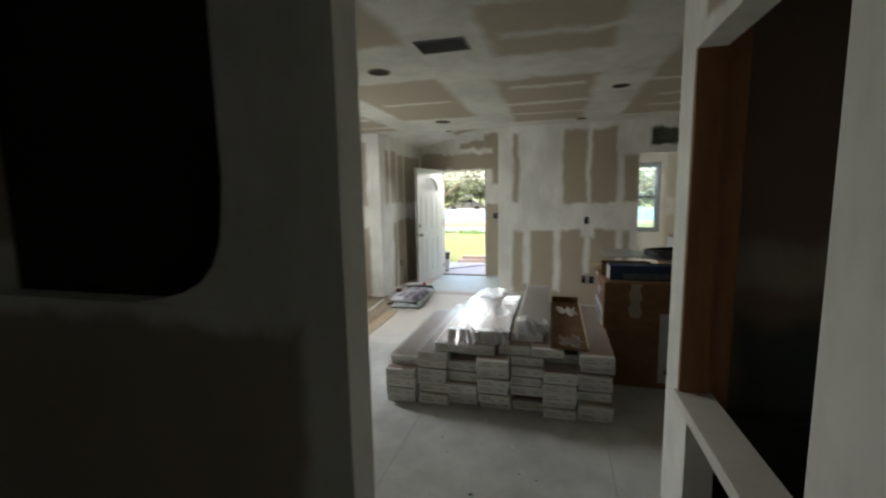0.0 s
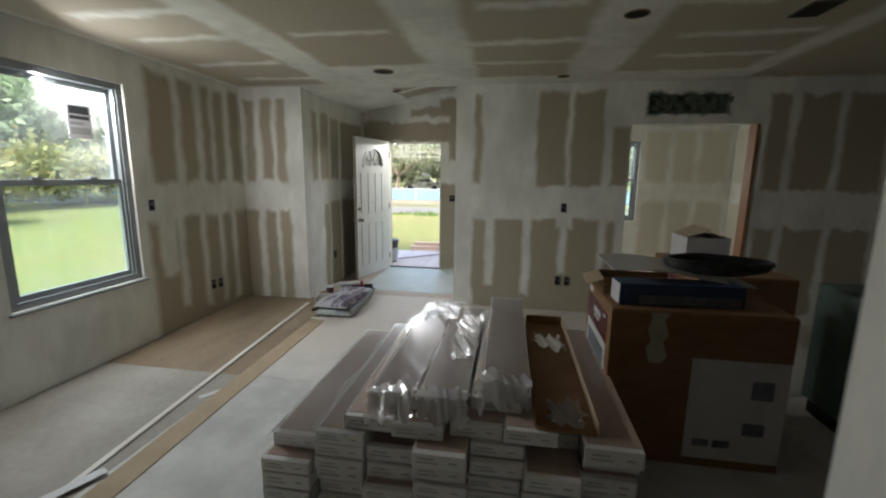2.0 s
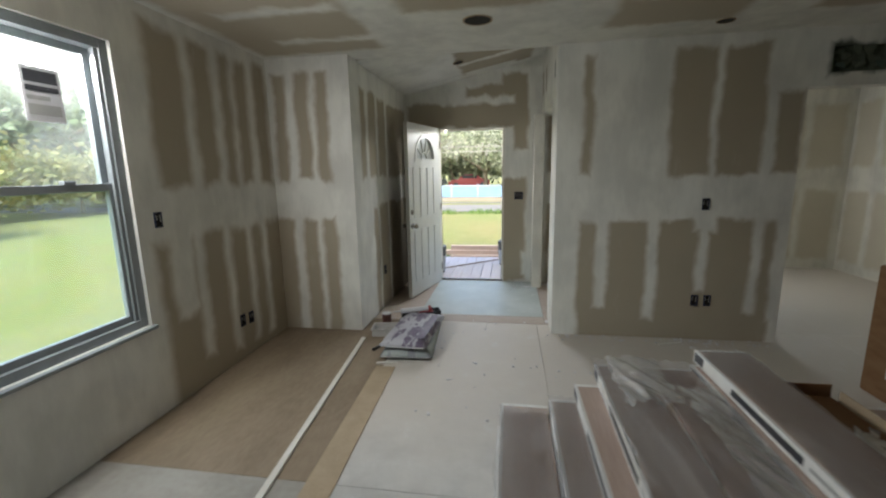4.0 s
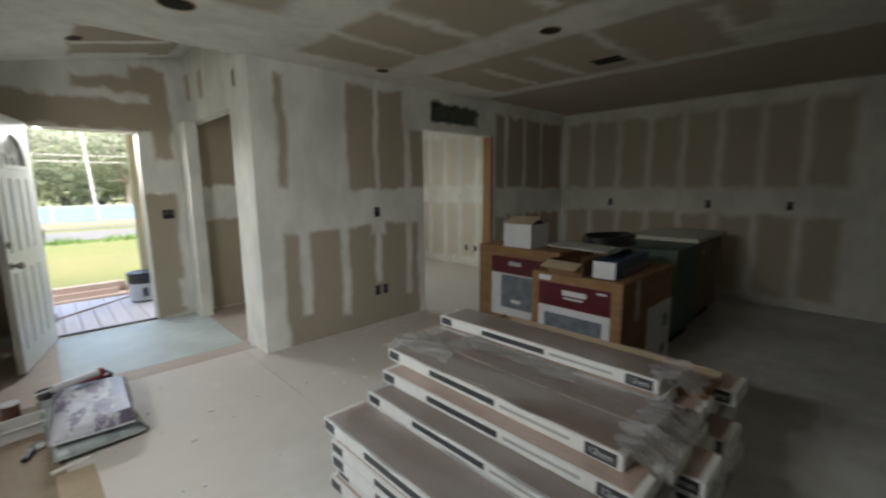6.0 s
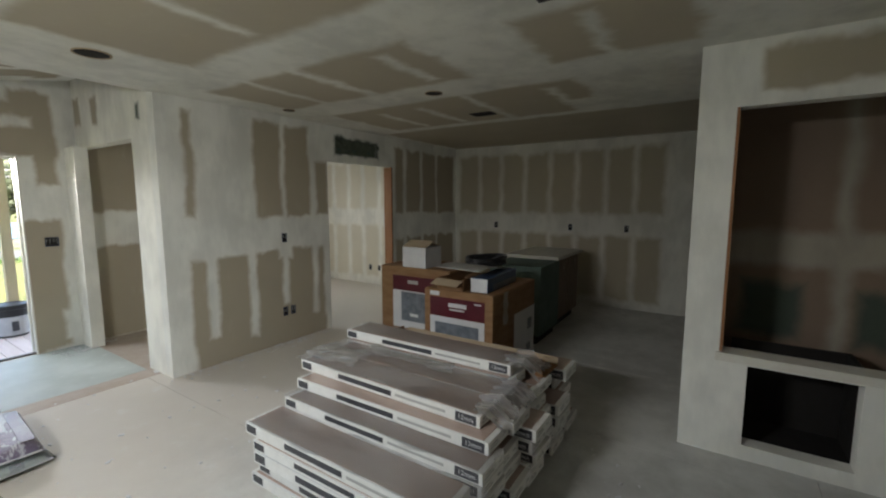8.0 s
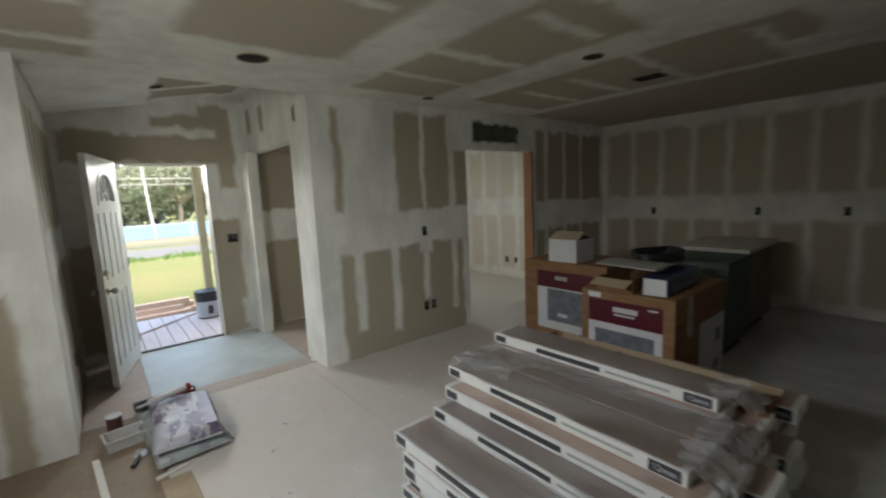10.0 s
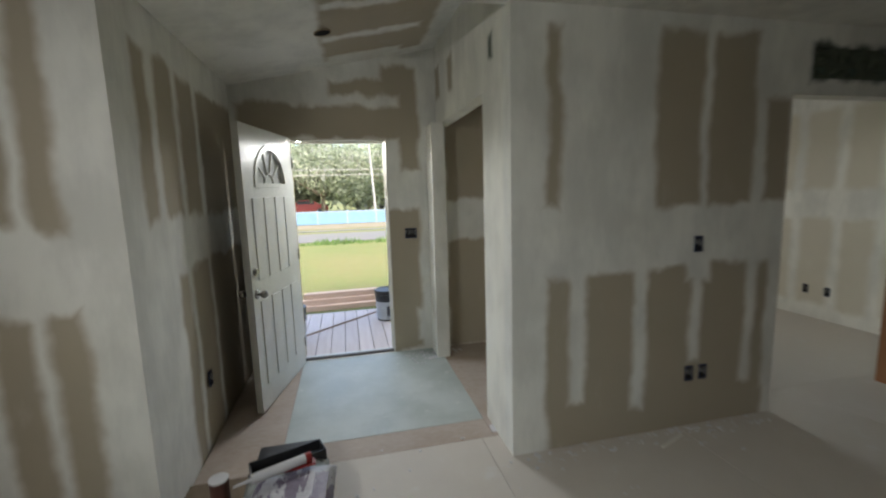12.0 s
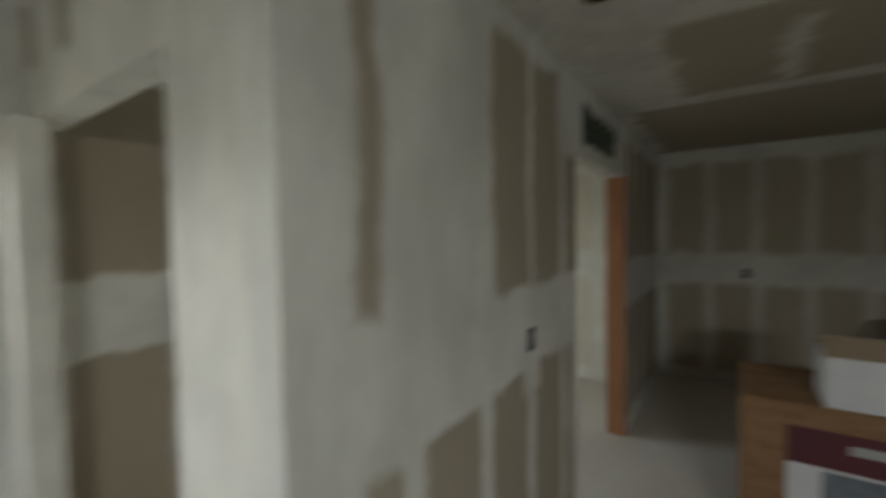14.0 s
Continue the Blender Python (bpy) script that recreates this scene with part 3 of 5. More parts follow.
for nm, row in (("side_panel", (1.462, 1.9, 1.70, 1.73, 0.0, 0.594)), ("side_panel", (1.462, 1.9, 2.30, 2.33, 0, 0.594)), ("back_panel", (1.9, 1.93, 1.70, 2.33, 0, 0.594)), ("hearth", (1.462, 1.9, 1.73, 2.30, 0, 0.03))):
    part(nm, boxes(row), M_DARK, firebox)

# green batt showing in the ragged gap over the back room opening
rv = random.Random(17)
batt = base("insulation_batt", (0, 0, 0), "dark green insulation batt in a ragged wall gap", "insulation")
bm = bmesh.new()
grid = {(i, j): bm.verts.new((2.003 + 0.734 * i / 30, 6.435 + 0.03 * noise.noise(Vector((i * 0.4, j * 0.5, 2))) + rv.uniform(-0.005, 0.005), 2.138 + 0.174 * j / 8)) for i in range(31) for j in range(9)}
for i in range(30):
    for j in range(8):
        bm.faces.new((grid[i, j], grid[i + 1, j], grid[i + 1, j + 1], grid[i, j + 1]))
geo = bmesh.ops.extrude_face_region(bm, geom=bm.faces[:])
bmesh.ops.translate(bm, vec=(0, 0.045, 0), verts=[v for v in geo["geom"] if isinstance(v, bmesh.types.BMVert)])
part("batt", bm, M_BATT, batt)
for k in range(9):
    x = 2.02 + 0.085 * k + rv.uniform(-0.02, 0.02)
    flap_h = rv.uniform(0.03, 0.09)
    bm = bmesh.new()
    top = 2.314 if k % 3 else 2.20
    quad = [bm.verts.new(p) for p in ((x, 6.403, top), (x + rv.uniform(0.05, 0.1), 6.403, top), (x + rv.uniform(0.03, 0.07), 6.392, top - flap_h), (x + 0.01, 6.396, top - flap_h * 0.6))]
    bm.faces.new(quad)
    geo = bmesh.ops.extrude_face_region(bm, geom=bm.faces[:])
    bmesh.ops.translate(bm, vec=(0, 0.004, 0), verts=[v for v in geo["geom"] if isinstance(v, bmesh.types.BMVert)])
    part("torn_flap", bm, M_BATT if k % 3 else M_GREENB, batt)

# ---- front door ----


def arch(cx, cz, r, squash=1.0, n=14):
    return [(cx + r * math.cos(math.pi * i / n), cz + squash * r * math.sin(math.pi * i / n)) for i in range(n + 1)]


def plate_with_arch(w, h, t, cx, cz, r):
    """A flat slab in x and z with an arched opening right through it."""
    bm = bmesh.new()
    outer = [bm.verts.new((x, 0, z)) for x, z in ((0, 0), (w, 0), (w, h), (0, h))]
    inner = [bm.verts.new((x, 0, z)) for x, z in arch(cx, cz, r)]
    edges = [bm.edges.new((a, b)) for ring in (outer, inner) for a, b in zip(ring, ring[1:] + ring[:1])]
    bmesh.ops.triangle_fill(bm, use_beauty=True, edges=edges)
    geo = bmesh.ops.extrude_face_region(bm, geom=bm.faces[:])
    bmesh.ops.translate(bm, vec=(0, t, 0), verts=[v for v in geo["geom"] if isinstance(v, bmesh.types.BMVert)])
    return bm


def front_door():
    w, h, t = 0.88, 1.99, 0.045
    cx, cz, r = 0.43, 1.60, 0.25
    door = base("front_door", (-1.29, 8.16, 0.012), "open white steel entry door with a fan window", "door", kind="thing", rz=-104)
    part("slab", plate_with_arch(w, h, t, cx, cz, r), M_DOOR, door)
    for side in (-0.006, t + 0.006):
        bm = bmesh.new()
        ring = arch(cx, cz, r + 0.035), arch(cx, cz, r - 0.004)
        y0, y1 = sorted((side, t / 2 + (0.0226 if side > 0 else -0.0226)))
        for (a, b), (c, d) in zip(zip(ring[0], ring[0][1:]), zip(ring[1], ring[1][1:])):
            lo = [bm.verts.new((p[0], y0, p[1])) for p in (a, b, d, c)]
            hi = [bm.verts.new((p[0], y1, p[1])) for p in (a, b, d, c)]
            bm.faces.new(lo)
            bm.faces.new(hi)
            for i in range(4):
                bm.faces.new((lo[i], lo[(i + 1) % 4], hi[(i + 1) % 4], hi[i]))
        box(bm, cx - r - 0.035, cx + r + 0.035, y0, y1, cz - 0.03, cz + 0.004)
        part("fan_frame", bm, M_DOOR, door)
    for ang in (36, 72, 108, 144):
        a = radians(ang)
        bm = tube(bmesh.new(), (cx + 0.07 * math.cos(a), t / 2, cz + 0.07 * math.sin(a)), (cx + r * math.cos(a), t / 2, cz + r * math.sin(a)), 0.012, seg=6)
        part("muntin", bm, M_DOOR, door)
    bm = bmesh.new()
    pts = arch(cx, cz, 0.075, n=8)
    for a, b in zip(pts, pts[1:]):
        tube(bm, (a[0], t / 2, a[1]), (b[0], t / 2, b[1]), 0.012, seg=6)
    part("muntin_hub", bm, M_DOOR, door)
    bm = bmesh.new()
    bm.faces.new([bm.verts.new((x, t / 2, z)) for x, z in arch(cx, cz, r)])
    part("pane", bm, M_FAN, door, "fan-shaped dusty glass")
    for z0, z1 in ((0.17, 0.78), (0.93, 1.50)):
        for x0 in (0.085, 0.265, 0.455, 0.635):
            for y0, y1 in ((-0.006, 0.001), (t - 0.001, t + 0.006)):
                bm = boxes((x0, x0 + 0.14, y0, y1, z0, z1), bevel=0.0028)
                part("raised_panel", bm, M_DOOR, door)
    for s, y in ((-1, 0.0), (1, t)):
        bm = tube(bmesh.new(), (0.825, y, 0.842), (0.825, y + s * 0.009, 0.842), 0.031, seg=20)
        tube(bm, (0.825, y + s * 0.009, 0.842), (0.825, y + s * 0.038, 0.842), 0.011, seg=14)
        bmesh.ops.create_uvsphere(bm, u_segments=16, v_segments=10, radius=0.027, matrix=Matrix.Translation((0.825, y + s * 0.052, 0.842)))
        part("door_knob", bm, M_STEEL, door, "satin nickel door knob", smooth=True)
        bm = tube(bmesh.new(), (0.825, y, 1.0), (0.825, y + s * 0.009, 1.0), 0.028, seg=20)
        tube(bm, (0.825, y + s * 0.009, 1.0), (0.825, y + s * 0.022, 1.0), 0.019, seg=18)
        part("deadbolt", bm, M_STEEL, door, "satin nickel deadbolt")
    for z in (0.2, 1.0, 1.78):
        part("hinge", tube(bmesh.new(), (-0.006, 0.05, z - 0.045), (-0.006, 0.05, z + 0.045), 0.008, seg=10), M_STEEL, door)
    return door


front_door()
frame_1 = base("door_frame", (0, 8.2, 0), "cream painted entry door frame with a dark threshold", "door frame", kind="structure")
for name, row, mat in (("jamb", (-1.2745, -1.262, -0.004, 0.15, 0.0, 1.9995), M_TRIM), ("jamb", (-0.438, -0.4255, -0.004, 0.15, 0.0, 1.9995), M_TRIM),
                       ("head", (-1.262, -0.438, -0.004, 0.15, 1.985, 1.9995), M_TRIM), ("threshold", (-1.262, -0.438, 0.02, 0.062, -0.01, 0.018), M_BRONZE), ("sill", (-1.262, -0.438, 0.063, 0.168, -0.06, -0.012), M_DECK),
                       ("stop", (-0.452, -0.438, 0.06, 0.10, 0.018, 1.985), M_TRIM), ("stop", (-1.262, -0.438, 0.06, 0.10, 1.97, 1.985), M_TRIM),
                       ("casing", (-0.44, -0.36, 0.142, 0.165, -0.02, 2.06), M_CREAM), ("casing", (-1.34, -1.26, 0.142, 0.165, -0.02, 2.06), M_CREAM), ("casing", (-1.26, -0.44, 0.142, 0.165, 1.99, 2.06), M_CREAM)):
    part(name, boxes(row, bevel=0.002), mat, frame_1)

# ---- windows ----


def double_hung(name, at, w, h, label, rz):
    """A vinyl window: x along the wall, y outwards, z up from the sill corner."""
    win = base(name, at, label, "window", kind="structure", rz=rz)
    f = 0.05
    for row in ((0, f, 0.02, 0.12, 0, h), (w - f, w, 0.02, 0.12, 0, h), (f, w - f, 0.02, 0.12, 0, f), (f, w - f, 0.02, 0.12, h - f, h)):
        part("window_frame", boxes(row, bevel=0.003), M_VINYL, win)
    for x in (f, w - f - 0.022):
        part("track", boxes((x, x + 0.022, 0.03, 0.06, f, h - f), bevel=0.002), M_VINYL, win)
    mid = h * 0.515
    for nm, y, z0, z1 in (("lower_sash", 0.045, f, mid + 0.025), ("upper_sash", 0.085, mid - 0.02, h - f)):
        x0, x1, s = f + 0.004, w - f - 0.004, 0.038
        bm = boxes((x0, x0 + s, y, y + 0.032, z0, z1), (x1 - s, x1, y, y + 0.032, z0, z1), (x0 + s, x1 - s, y, y + 0.032, z0, z0 + s), (x0 + s, x1 - s, y, y + 0.032, z1 - s, z1), bevel=0.002)
        sash = part(nm, bm, M_VINYL, win)
        bm = bmesh.new()
        bm.faces.new([bm.verts.new(p) for p in ((x0 + s, y + 0.016, z0 + s), (x1 - s, y + 0.016, z0 + s), (x1 - s, y + 0.016, z1 - s), (x0 + s, y + 0.016, z1 - s))])
        pane = part("pane", bm, M_GLASS, sash, "clear glass")
        pane.visible_shadow = False
        if nm == "lower_sash":
            for lx in (w * 0.3, w * 0.7):
                part("latch", boxes((lx - 0.03, lx + 0.03, y - 0.004, y + 0.03, z1, z1 + 0.018), bevel=0.004), M_VINYL, sash)
    return win, mid


w1, m1 = double_hung("window_1", (-2.47, 3.79, 0.585), 1.0, 1.60, "tall double-hung window, greyed for backlight, with a paper sticker", 90)
st = part("sticker", boxes((0.60, 0.78, 0.094, 0.0965, 1.15, 1.40)), M_WHITEP, w1, "printed paper glass sticker")
for row in ((0.615, 0.765, 0.0925, 0.0938, 1.33, 1.385), (0.615, 0.765, 0.0925, 0.0938, 1.29, 1.315), (0.615, 0.72, 0.0925, 0.0938, 1.25, 1.27), (0.615, 0.765, 0.0925, 0.0938, 1.18, 1.23)):
    part("printed_bar", boxes(row), M_INK2 if row[4] < 1.28 else M_BAR, st)
part("stool", boxes((-0.02, 1.02, -0.03, 0.02, -0.022, -0.001), bevel=0.004), M_VINYL, w1)
double_hung("window_2", (1.36, 9.3, 0.76), 1.40, 1.33, "double-hung window lighting the back room, vinyl greyed for backlight", 0)

# ---- wall boxes, ceiling cut-outs ----


def electrical_box(at, rz, gangs=1, mat=M_BLUE, label="open blue electrical box set in drywall"):
    """An open device box: local y points into the room."""
    w, h, t = 0.055 * gangs, 0.095, 0.008
    ob = base("electrical_box", at, label, "electrical box", "wall boxes", rz=rz)
    part("rim", boxes((-w / 2, w / 2, 0, t, h / 2 - 0.006, h / 2), (-w / 2, w / 2, 0, t, -h / 2, -h / 2 + 0.006), (-w / 2, -w / 2 + 0.006, 0, t, -h / 2 + 0.006, h / 2 - 0.006), (w / 2 - 0.006, w / 2, 0, t, -h / 2 + 0.006, h / 2 - 0.006)), mat, ob)
    # dark plate on the wall face gives the shade inside the box
    part("cavity", boxes((-w / 2 + 0.006, w / 2 - 0.006, 0, 0.002, -h / 2 + 0.006, h / 2 - 0.006)), M_DARK, ob)
    bm = bmesh.new()
    for i in range(2 * gangs):
        x = -w / 2 + 0.014 + i * (w - 0.028) / max(1, 2 * gangs - 1)
        tube(bm, (x, 0.003, 0.03), (x + 0.004, 0.012, -0.012 + 0.012 * (i % 2)), 0.0028, seg=6)
    part("wires", bm, M_INK2, ob)
    return ob


for x, z in ((1.226, 1.162), (1.205, 0.35), (1.305, 0.35)):
    electrical_box((x, 6.40, z), 180)
electrical_box((-0.235, 8.2, 1.14), 180, 2, label="wide blue switch box with loose wires")
for y, z in ((4.94, 1.205), (5.63, 0.31), (5.74, 0.30)):
    electrical_box((-2.47, y, z), -90)
electrical_box((-1.70, 7.06, 0.41), -90)
for y in (5.6, 4.35, 3.55):
    electrical_box((4.8, y, 1.16), 90)
for y in (7.92, 7.70):
    electrical_box((4.2, y, 0.315), 90)


def can_hole(x, y, z, r, tilt=0.0):
    ob = base("ceiling_hole", (x, y, z), "round light cut-out drawn as a near-black ceiling disc", "ceiling cut-out", "light cut-outs")
    ob.matrix_world = pose(x, y, z, 0, tilt, 0)
    part("rim", lathe(bmesh.new(), [(r, 0.0), (r, -0.006), (r * 0.9, -0.006), (r * 0.88, -0.002)], 28), M_KRAFT2, ob)
    # no hole is cut: a dark disc paints the shade within
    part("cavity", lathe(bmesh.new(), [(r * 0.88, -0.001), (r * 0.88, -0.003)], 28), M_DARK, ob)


for x, y, r in ((-0.57, 5.71, 0.10), (1.35, 4.51, 0.075), (1.11, 6.08, 0.06), (-0.48, 3.49, 0.085)):
    can_hole(x, y, H, r)
can_hole(-0.90, 7.39, 2.595, 0.06, -12.0)


def vent_hole(x0, x1, y0, y1):
    ob = base("vent_opening", ((x0 + x1) / 2, (y0 + y1) / 2, H), "rectangular duct opening drawn as a near-black ceiling plate", "vent", "duct openings")
    a, b = (x1 - x0) / 2, (y1 - y0) / 2
    part("flange", boxes((-a, a, -b, -b + 0.012, -0.006, 0), (-a, a, b - 0.012, b, -0.006, 0), (-a, -a + 0.012, -b + 0.012, b - 0.012, -0.006, 0), (a - 0.012, a, -b + 0.012, b - 0.012, -0.006, 0)), M_BLACK, ob)
    # flat dark plate painted as the duct's shaded inside
    part("cavity", boxes((-a + 0.012, a - 0.012, -b + 0.012, b - 0.012, -0.003, 0)), M_DARK, ob)


vent_hole(-0.04, 0.28, 2.98, 3.20)
vent_hole(2.24, 2.40, 4.44, 4.68)

# ---- pile of flooring cartons ----
BW, BL, BT = 0.222, 1.33, 0.0655


def words(text, size, material, parent, m):
    cu = bpy.data.curves.new("lettering", "FONT")
    cu.body, cu.size, cu.extrude, cu.align_x, cu.align_y = text, size, 0.0006, "CENTER", "CENTER"
    cu.materials.append(material)
    ob = new("lettering", cu)
    ob.parent = parent
    ob.matrix_local = m
    return ob


def flooring_carton():
    ob = base("flooring_carton", (0, 0, -50), "white carton of laminate planks in shrink wrap", "carton", "stacked flooring cartons")
    part("carton", boxes((-BW / 2, BW / 2, 0, BL, 0.0, BT - 0.003), bevel=0.004), M_CARTON, ob)
    part("top_print", boxes((-BW / 2 + 0.012, BW / 2 - 0.002, 0.03, BL - 0.03, BT - 0.0031, BT)), M_PRINT, ob, "brown wood print under clear film")
    part("label_bar", boxes((-BW / 2 - 0.0012, -BW / 2 + 0.001, 0.56, 0.98, 0.018, BT - 0.018)), M_BAR, ob)
    part("faint_print", boxes((-BW / 2 - 0.0012, -BW / 2 + 0.001, 0.20, 0.53, 0.026, BT - 0.026)), M_INK2, ob)
    part("end_badge", boxes((-BW / 2 - 0.0012, -BW / 2 + 0.001, 1.23, 1.315, 0.012, BT - 0.012)), M_BAR, ob)
    tag_ob = part("thickness_label", boxes((-BW / 2 - 0.0014, -BW / 2 + 0.001, 0.02, 0.14, 0.008, BT - 0.008)), M_BAR, ob, "dark label lettered 12mm")
    words("12mm", 0.036, M_WHITEP, tag_ob, Matrix(((0, 0, -1, -BW / 2 - 0.0016), (-1, 0, 0, 0.08), (0, 1, 0, BT / 2), (0, 0, 0, 1))))
    for x, z, w in ((-0.05, 0.040, 0.07), (-0.045, 0.024, 0.09), (0.06, 0.03, 0.035)):
        part("end_print", boxes((x - w / 2, x + w / 2, -0.0012, 0.001, z - 0.003, z + 0.003)), M_INK2, ob)
    for x in (-BW / 2 + 0.002, ):
        part("wrap_seam", tube(bmesh.new(), (x, 0.004, BT - 0.002), (x, BL - 0.004, BT - 0.002), 0.0022, seg=6), M_WHITEP, ob)
    return ob


rng = random.Random(7)
proto = flooring_carton()
T = BT + 0.0012


def lay_carton(x, y, z, thick):
    ob = copy_thing(proto, pose(x, y, z, 0, 0, rng.uniform(-0.7, 0.7)))
    ob.scale = (1, 1, thick)


# seven full columns, then loose rows stepping up towards the middle
for k, (high, off) in enumerate(((5, 0.0), (6, 0.02), (6, 0.0), (6, -0.025), (6, 0.015), (6, 0.0), (7, 0.01))):
    thick = [rng.uniform(0.86, 1.16) for _ in range(high)]
    thick = [v * high / sum(thick) for v in thick]
    z = 0.0
    for i, v in enumerate(thick):
        inset = 0.16 if (k, i) in ((2, 5), (5, 5), (4, 1)) else rng.uniform(-0.05, 0.06)
        lay_carton(-0.27 + 0.2275 * k + rng.uniform(-0.012, 0.012), 3.235 + off + inset, z, v * 0.997)
        z += v * T
for lay, xs_row, y0 in ((6, (0.08, 0.31, 0.54, 0.77), 3.27), (7, (0.165, 0.395, 0.625), 3.37), (8, (0.66,), 3.39)):
    for x in xs_row:
        lay_carton(x + rng.uniform(-0.01, 0.01), y0 + rng.uniform(-0.04, 0.04), lay * T + 0.0006 * (lay - 5), 0.98)
for o in (*proto.children_recursive, proto):
    bpy.data.objects.remove(o)

tray = base("open_carton", (0.93, 3.30, 7 * (BT + 0.0012)), "opened brown cardboard carton lying on the pile", "carton")
part("bottom", boxes((-0.13, 0.11, 0.0, 1.30, 0.0, 0.006), bevel=0.002), M_KRAFT, tray)
part("flap", boxes((-0.137, -0.131, 0.02, 1.28, 0.0, 0.05), bevel=0.002), M_KRAFT, tray)
part("flap", boxes((0.111, 0.117, 0.0, 1.26, 0.0, 0.055), bevel=0.002), M_KRAFT2, tray, "pale torn cardboard edge")
part("flap", boxes((-0.13, 0.11, 1.301, 1.307, 0.0, 0.06), bevel=0.002), M_KRAFT, tray)


def film(name, x0, x1, y0, y1, z, lift, seed, label, nx=34, ny=60, mat=None, hang=0.0):
    """A crumpled sheet of clear film lying on the pile."""
    bm = bmesh.new()
    grid = {}
    for i in range(nx + 1):
        for j in range(ny + 1):
            u, v = i / nx, j / ny
            ragged = 0.05 * noise.noise(Vector((seed, v * 5, 3))) if i in (0, nx) else 0
            ragy = 0.06 * noise.noise(Vector((seed + 5, u * 6, 1))) if j in (0, ny) else 0
            x, y = x0 + (x1 - x0) * u + ragged, y0 + (y1 - y0) * v + ragy
            slant = x + 0.35 * y
            fold = max(0.0, 1 - 5 * abs(noise.noise(Vector((slant * 9 + seed, y * 1.6, seed))))) + 0.45 * max(0.0, 1 - 4 * abs(noise.noise(Vector((slant * 24, y * 4 + seed, 2)))))
            fold += 0.35 * noise.noise(Vector((x * 5, y * 4, seed + 3)))
            h = z + max(0.0, lift * fold) + 0.004
            if hang and y < y0 + hang:
                h -= 0.9 * (y0 + hang - y) + 0.02 * noise.noise(Vector((x * 14, seed, 7)))
            grid[i, j] = bm.verts.new((x, y, h))
    for i in range(nx):
        for j in range(ny):
            bm.faces.new((grid[i, j], grid[i + 1, j], grid[i + 1, j + 1], grid[i, j + 1]))
    return thing(name, bm, mat or M_FILM, label, "plastic film", "loose wrap", smooth=True)


for x0, x1, lay, lift, seed in ((0.055, 0.275, 8, 0.005, 1.0), (0.285, 0.505, 8, 0.006, 4.0), (0.552, 0.77, 9, 0.004, 6.0)):
    film("plastic_film", x0, x1, 3.33, 4.73, lay * T + 0.002, lift, seed, "clear wrap drawn over the top cartons", nx=30, ny=120, mat=M_WRAP)
film("plastic_film", 0.07, 0.27, 3.25, 3.41, 8 * T + 0.008, 0.022, 2.0, "torn white-edged film bunched at a carton end", nx=30, ny=40, hang=0.09)
film("plastic_film", 0.29, 0.51, 3.26, 3.42, 8 * T + 0.009, 0.024, 9.0, "torn white-edged film bunched at a carton end", nx=30, ny=40, hang=0.08)
film("plastic_film", 0.55, 0.77, 3.29, 3.47, 9 * T + 0.008, 0.024, 12.0, "torn white-edged film bunched at a carton end", nx=30, ny=40, hang=0.07)
film("plastic_film", 0.12, 0.34, 4.30, 4.72, 8 * T + 0.008, 0.022, 16.0, "loose crumple of clear film on the cartons", nx=30, ny=50, mat=M_WRAP)
film("plastic_film", 0.36, 0.50, 3.75, 4.45, 8 * T + 0.008, 0.018, 18.0, "loose crumple of clear film on the cartons", nx=24, ny=70, mat=M_WRAP)
film("plastic_film", -0.16, 0.06, 3.22, 4.58, 6 * T + 0.001, 0.004, 8.0, "clear wrap along the stepped cartons", nx=26, ny=100, mat=M_WRAP)
film("plastic_film", -0.385, -0.16, 3.20, 4.57, 5 * T + 0.001, 0.004, 11.0, "clear wrap along the lowest step", nx=26, ny=100, mat=M_WRAP)
film("plastic_film", 0.86, 1.00, 3.32, 3.50, 7 * T + 0.007, 0.03, 14.0, "scrap of wrap on the opened carton", nx=12, ny=14)
film("plastic_film", 0.84, 1.00, 4.10, 4.30, 7 * T + 0.007, 0.035, 15.0, "scrap of wrap on the opened carton", nx=12, ny=14)

M_SHEET = plain("grey_sheet", (0.36, 0.355, 0.33), (0.44, 0.43, 0.41), 0.4)

# ---- appliance cartons and what lies on them ----


def vanity_carton(name, x0, x1, y0, y1, h, label):
    """A kraft carton whose printed face looks to -x."""
    ob = base(name, (x0, y0, 0), label, "carton", "appliance cartons")
    w, d = x1 - x0, y1 - y0
    part("box_body", boxes((0, w, 0, d, 0, h), bevel=0.006), M_KRAFT, ob)
    part("lid_flap", boxes((0.006, w - 0.006, 0.006, d / 2 - 0.003, h, h + 0.006)), M_KRAFT, ob)
    part("lid_flap", boxes((0.006, w - 0.006, d / 2 + 0.003, d - 0.006, h, h + 0.006)), M_KRAFT, ob)
    return ob, w, d


c1, w, d = vanity_carton("vanity_carton", 1.19, 2.06, 3.86, 4.50, 0.83, "brown appliance carton with a maroon and white printed front")
part("printed_panel", boxes((-0.0025, 0.0, 0.07, 0.58, 0.615, 0.775)), M_MAROON, c1, "maroon printed panel")
lower = part("printed_panel", boxes((-0.0025, 0.0, 0.07, 0.58, 0.42, 0.612)), M_WHITEP, c1, "white printed panel with a picture")
part("picture", boxes((-0.004, -0.0026, 0.12, 0.53, 0.43, 0.565)), M_PICT, lower)
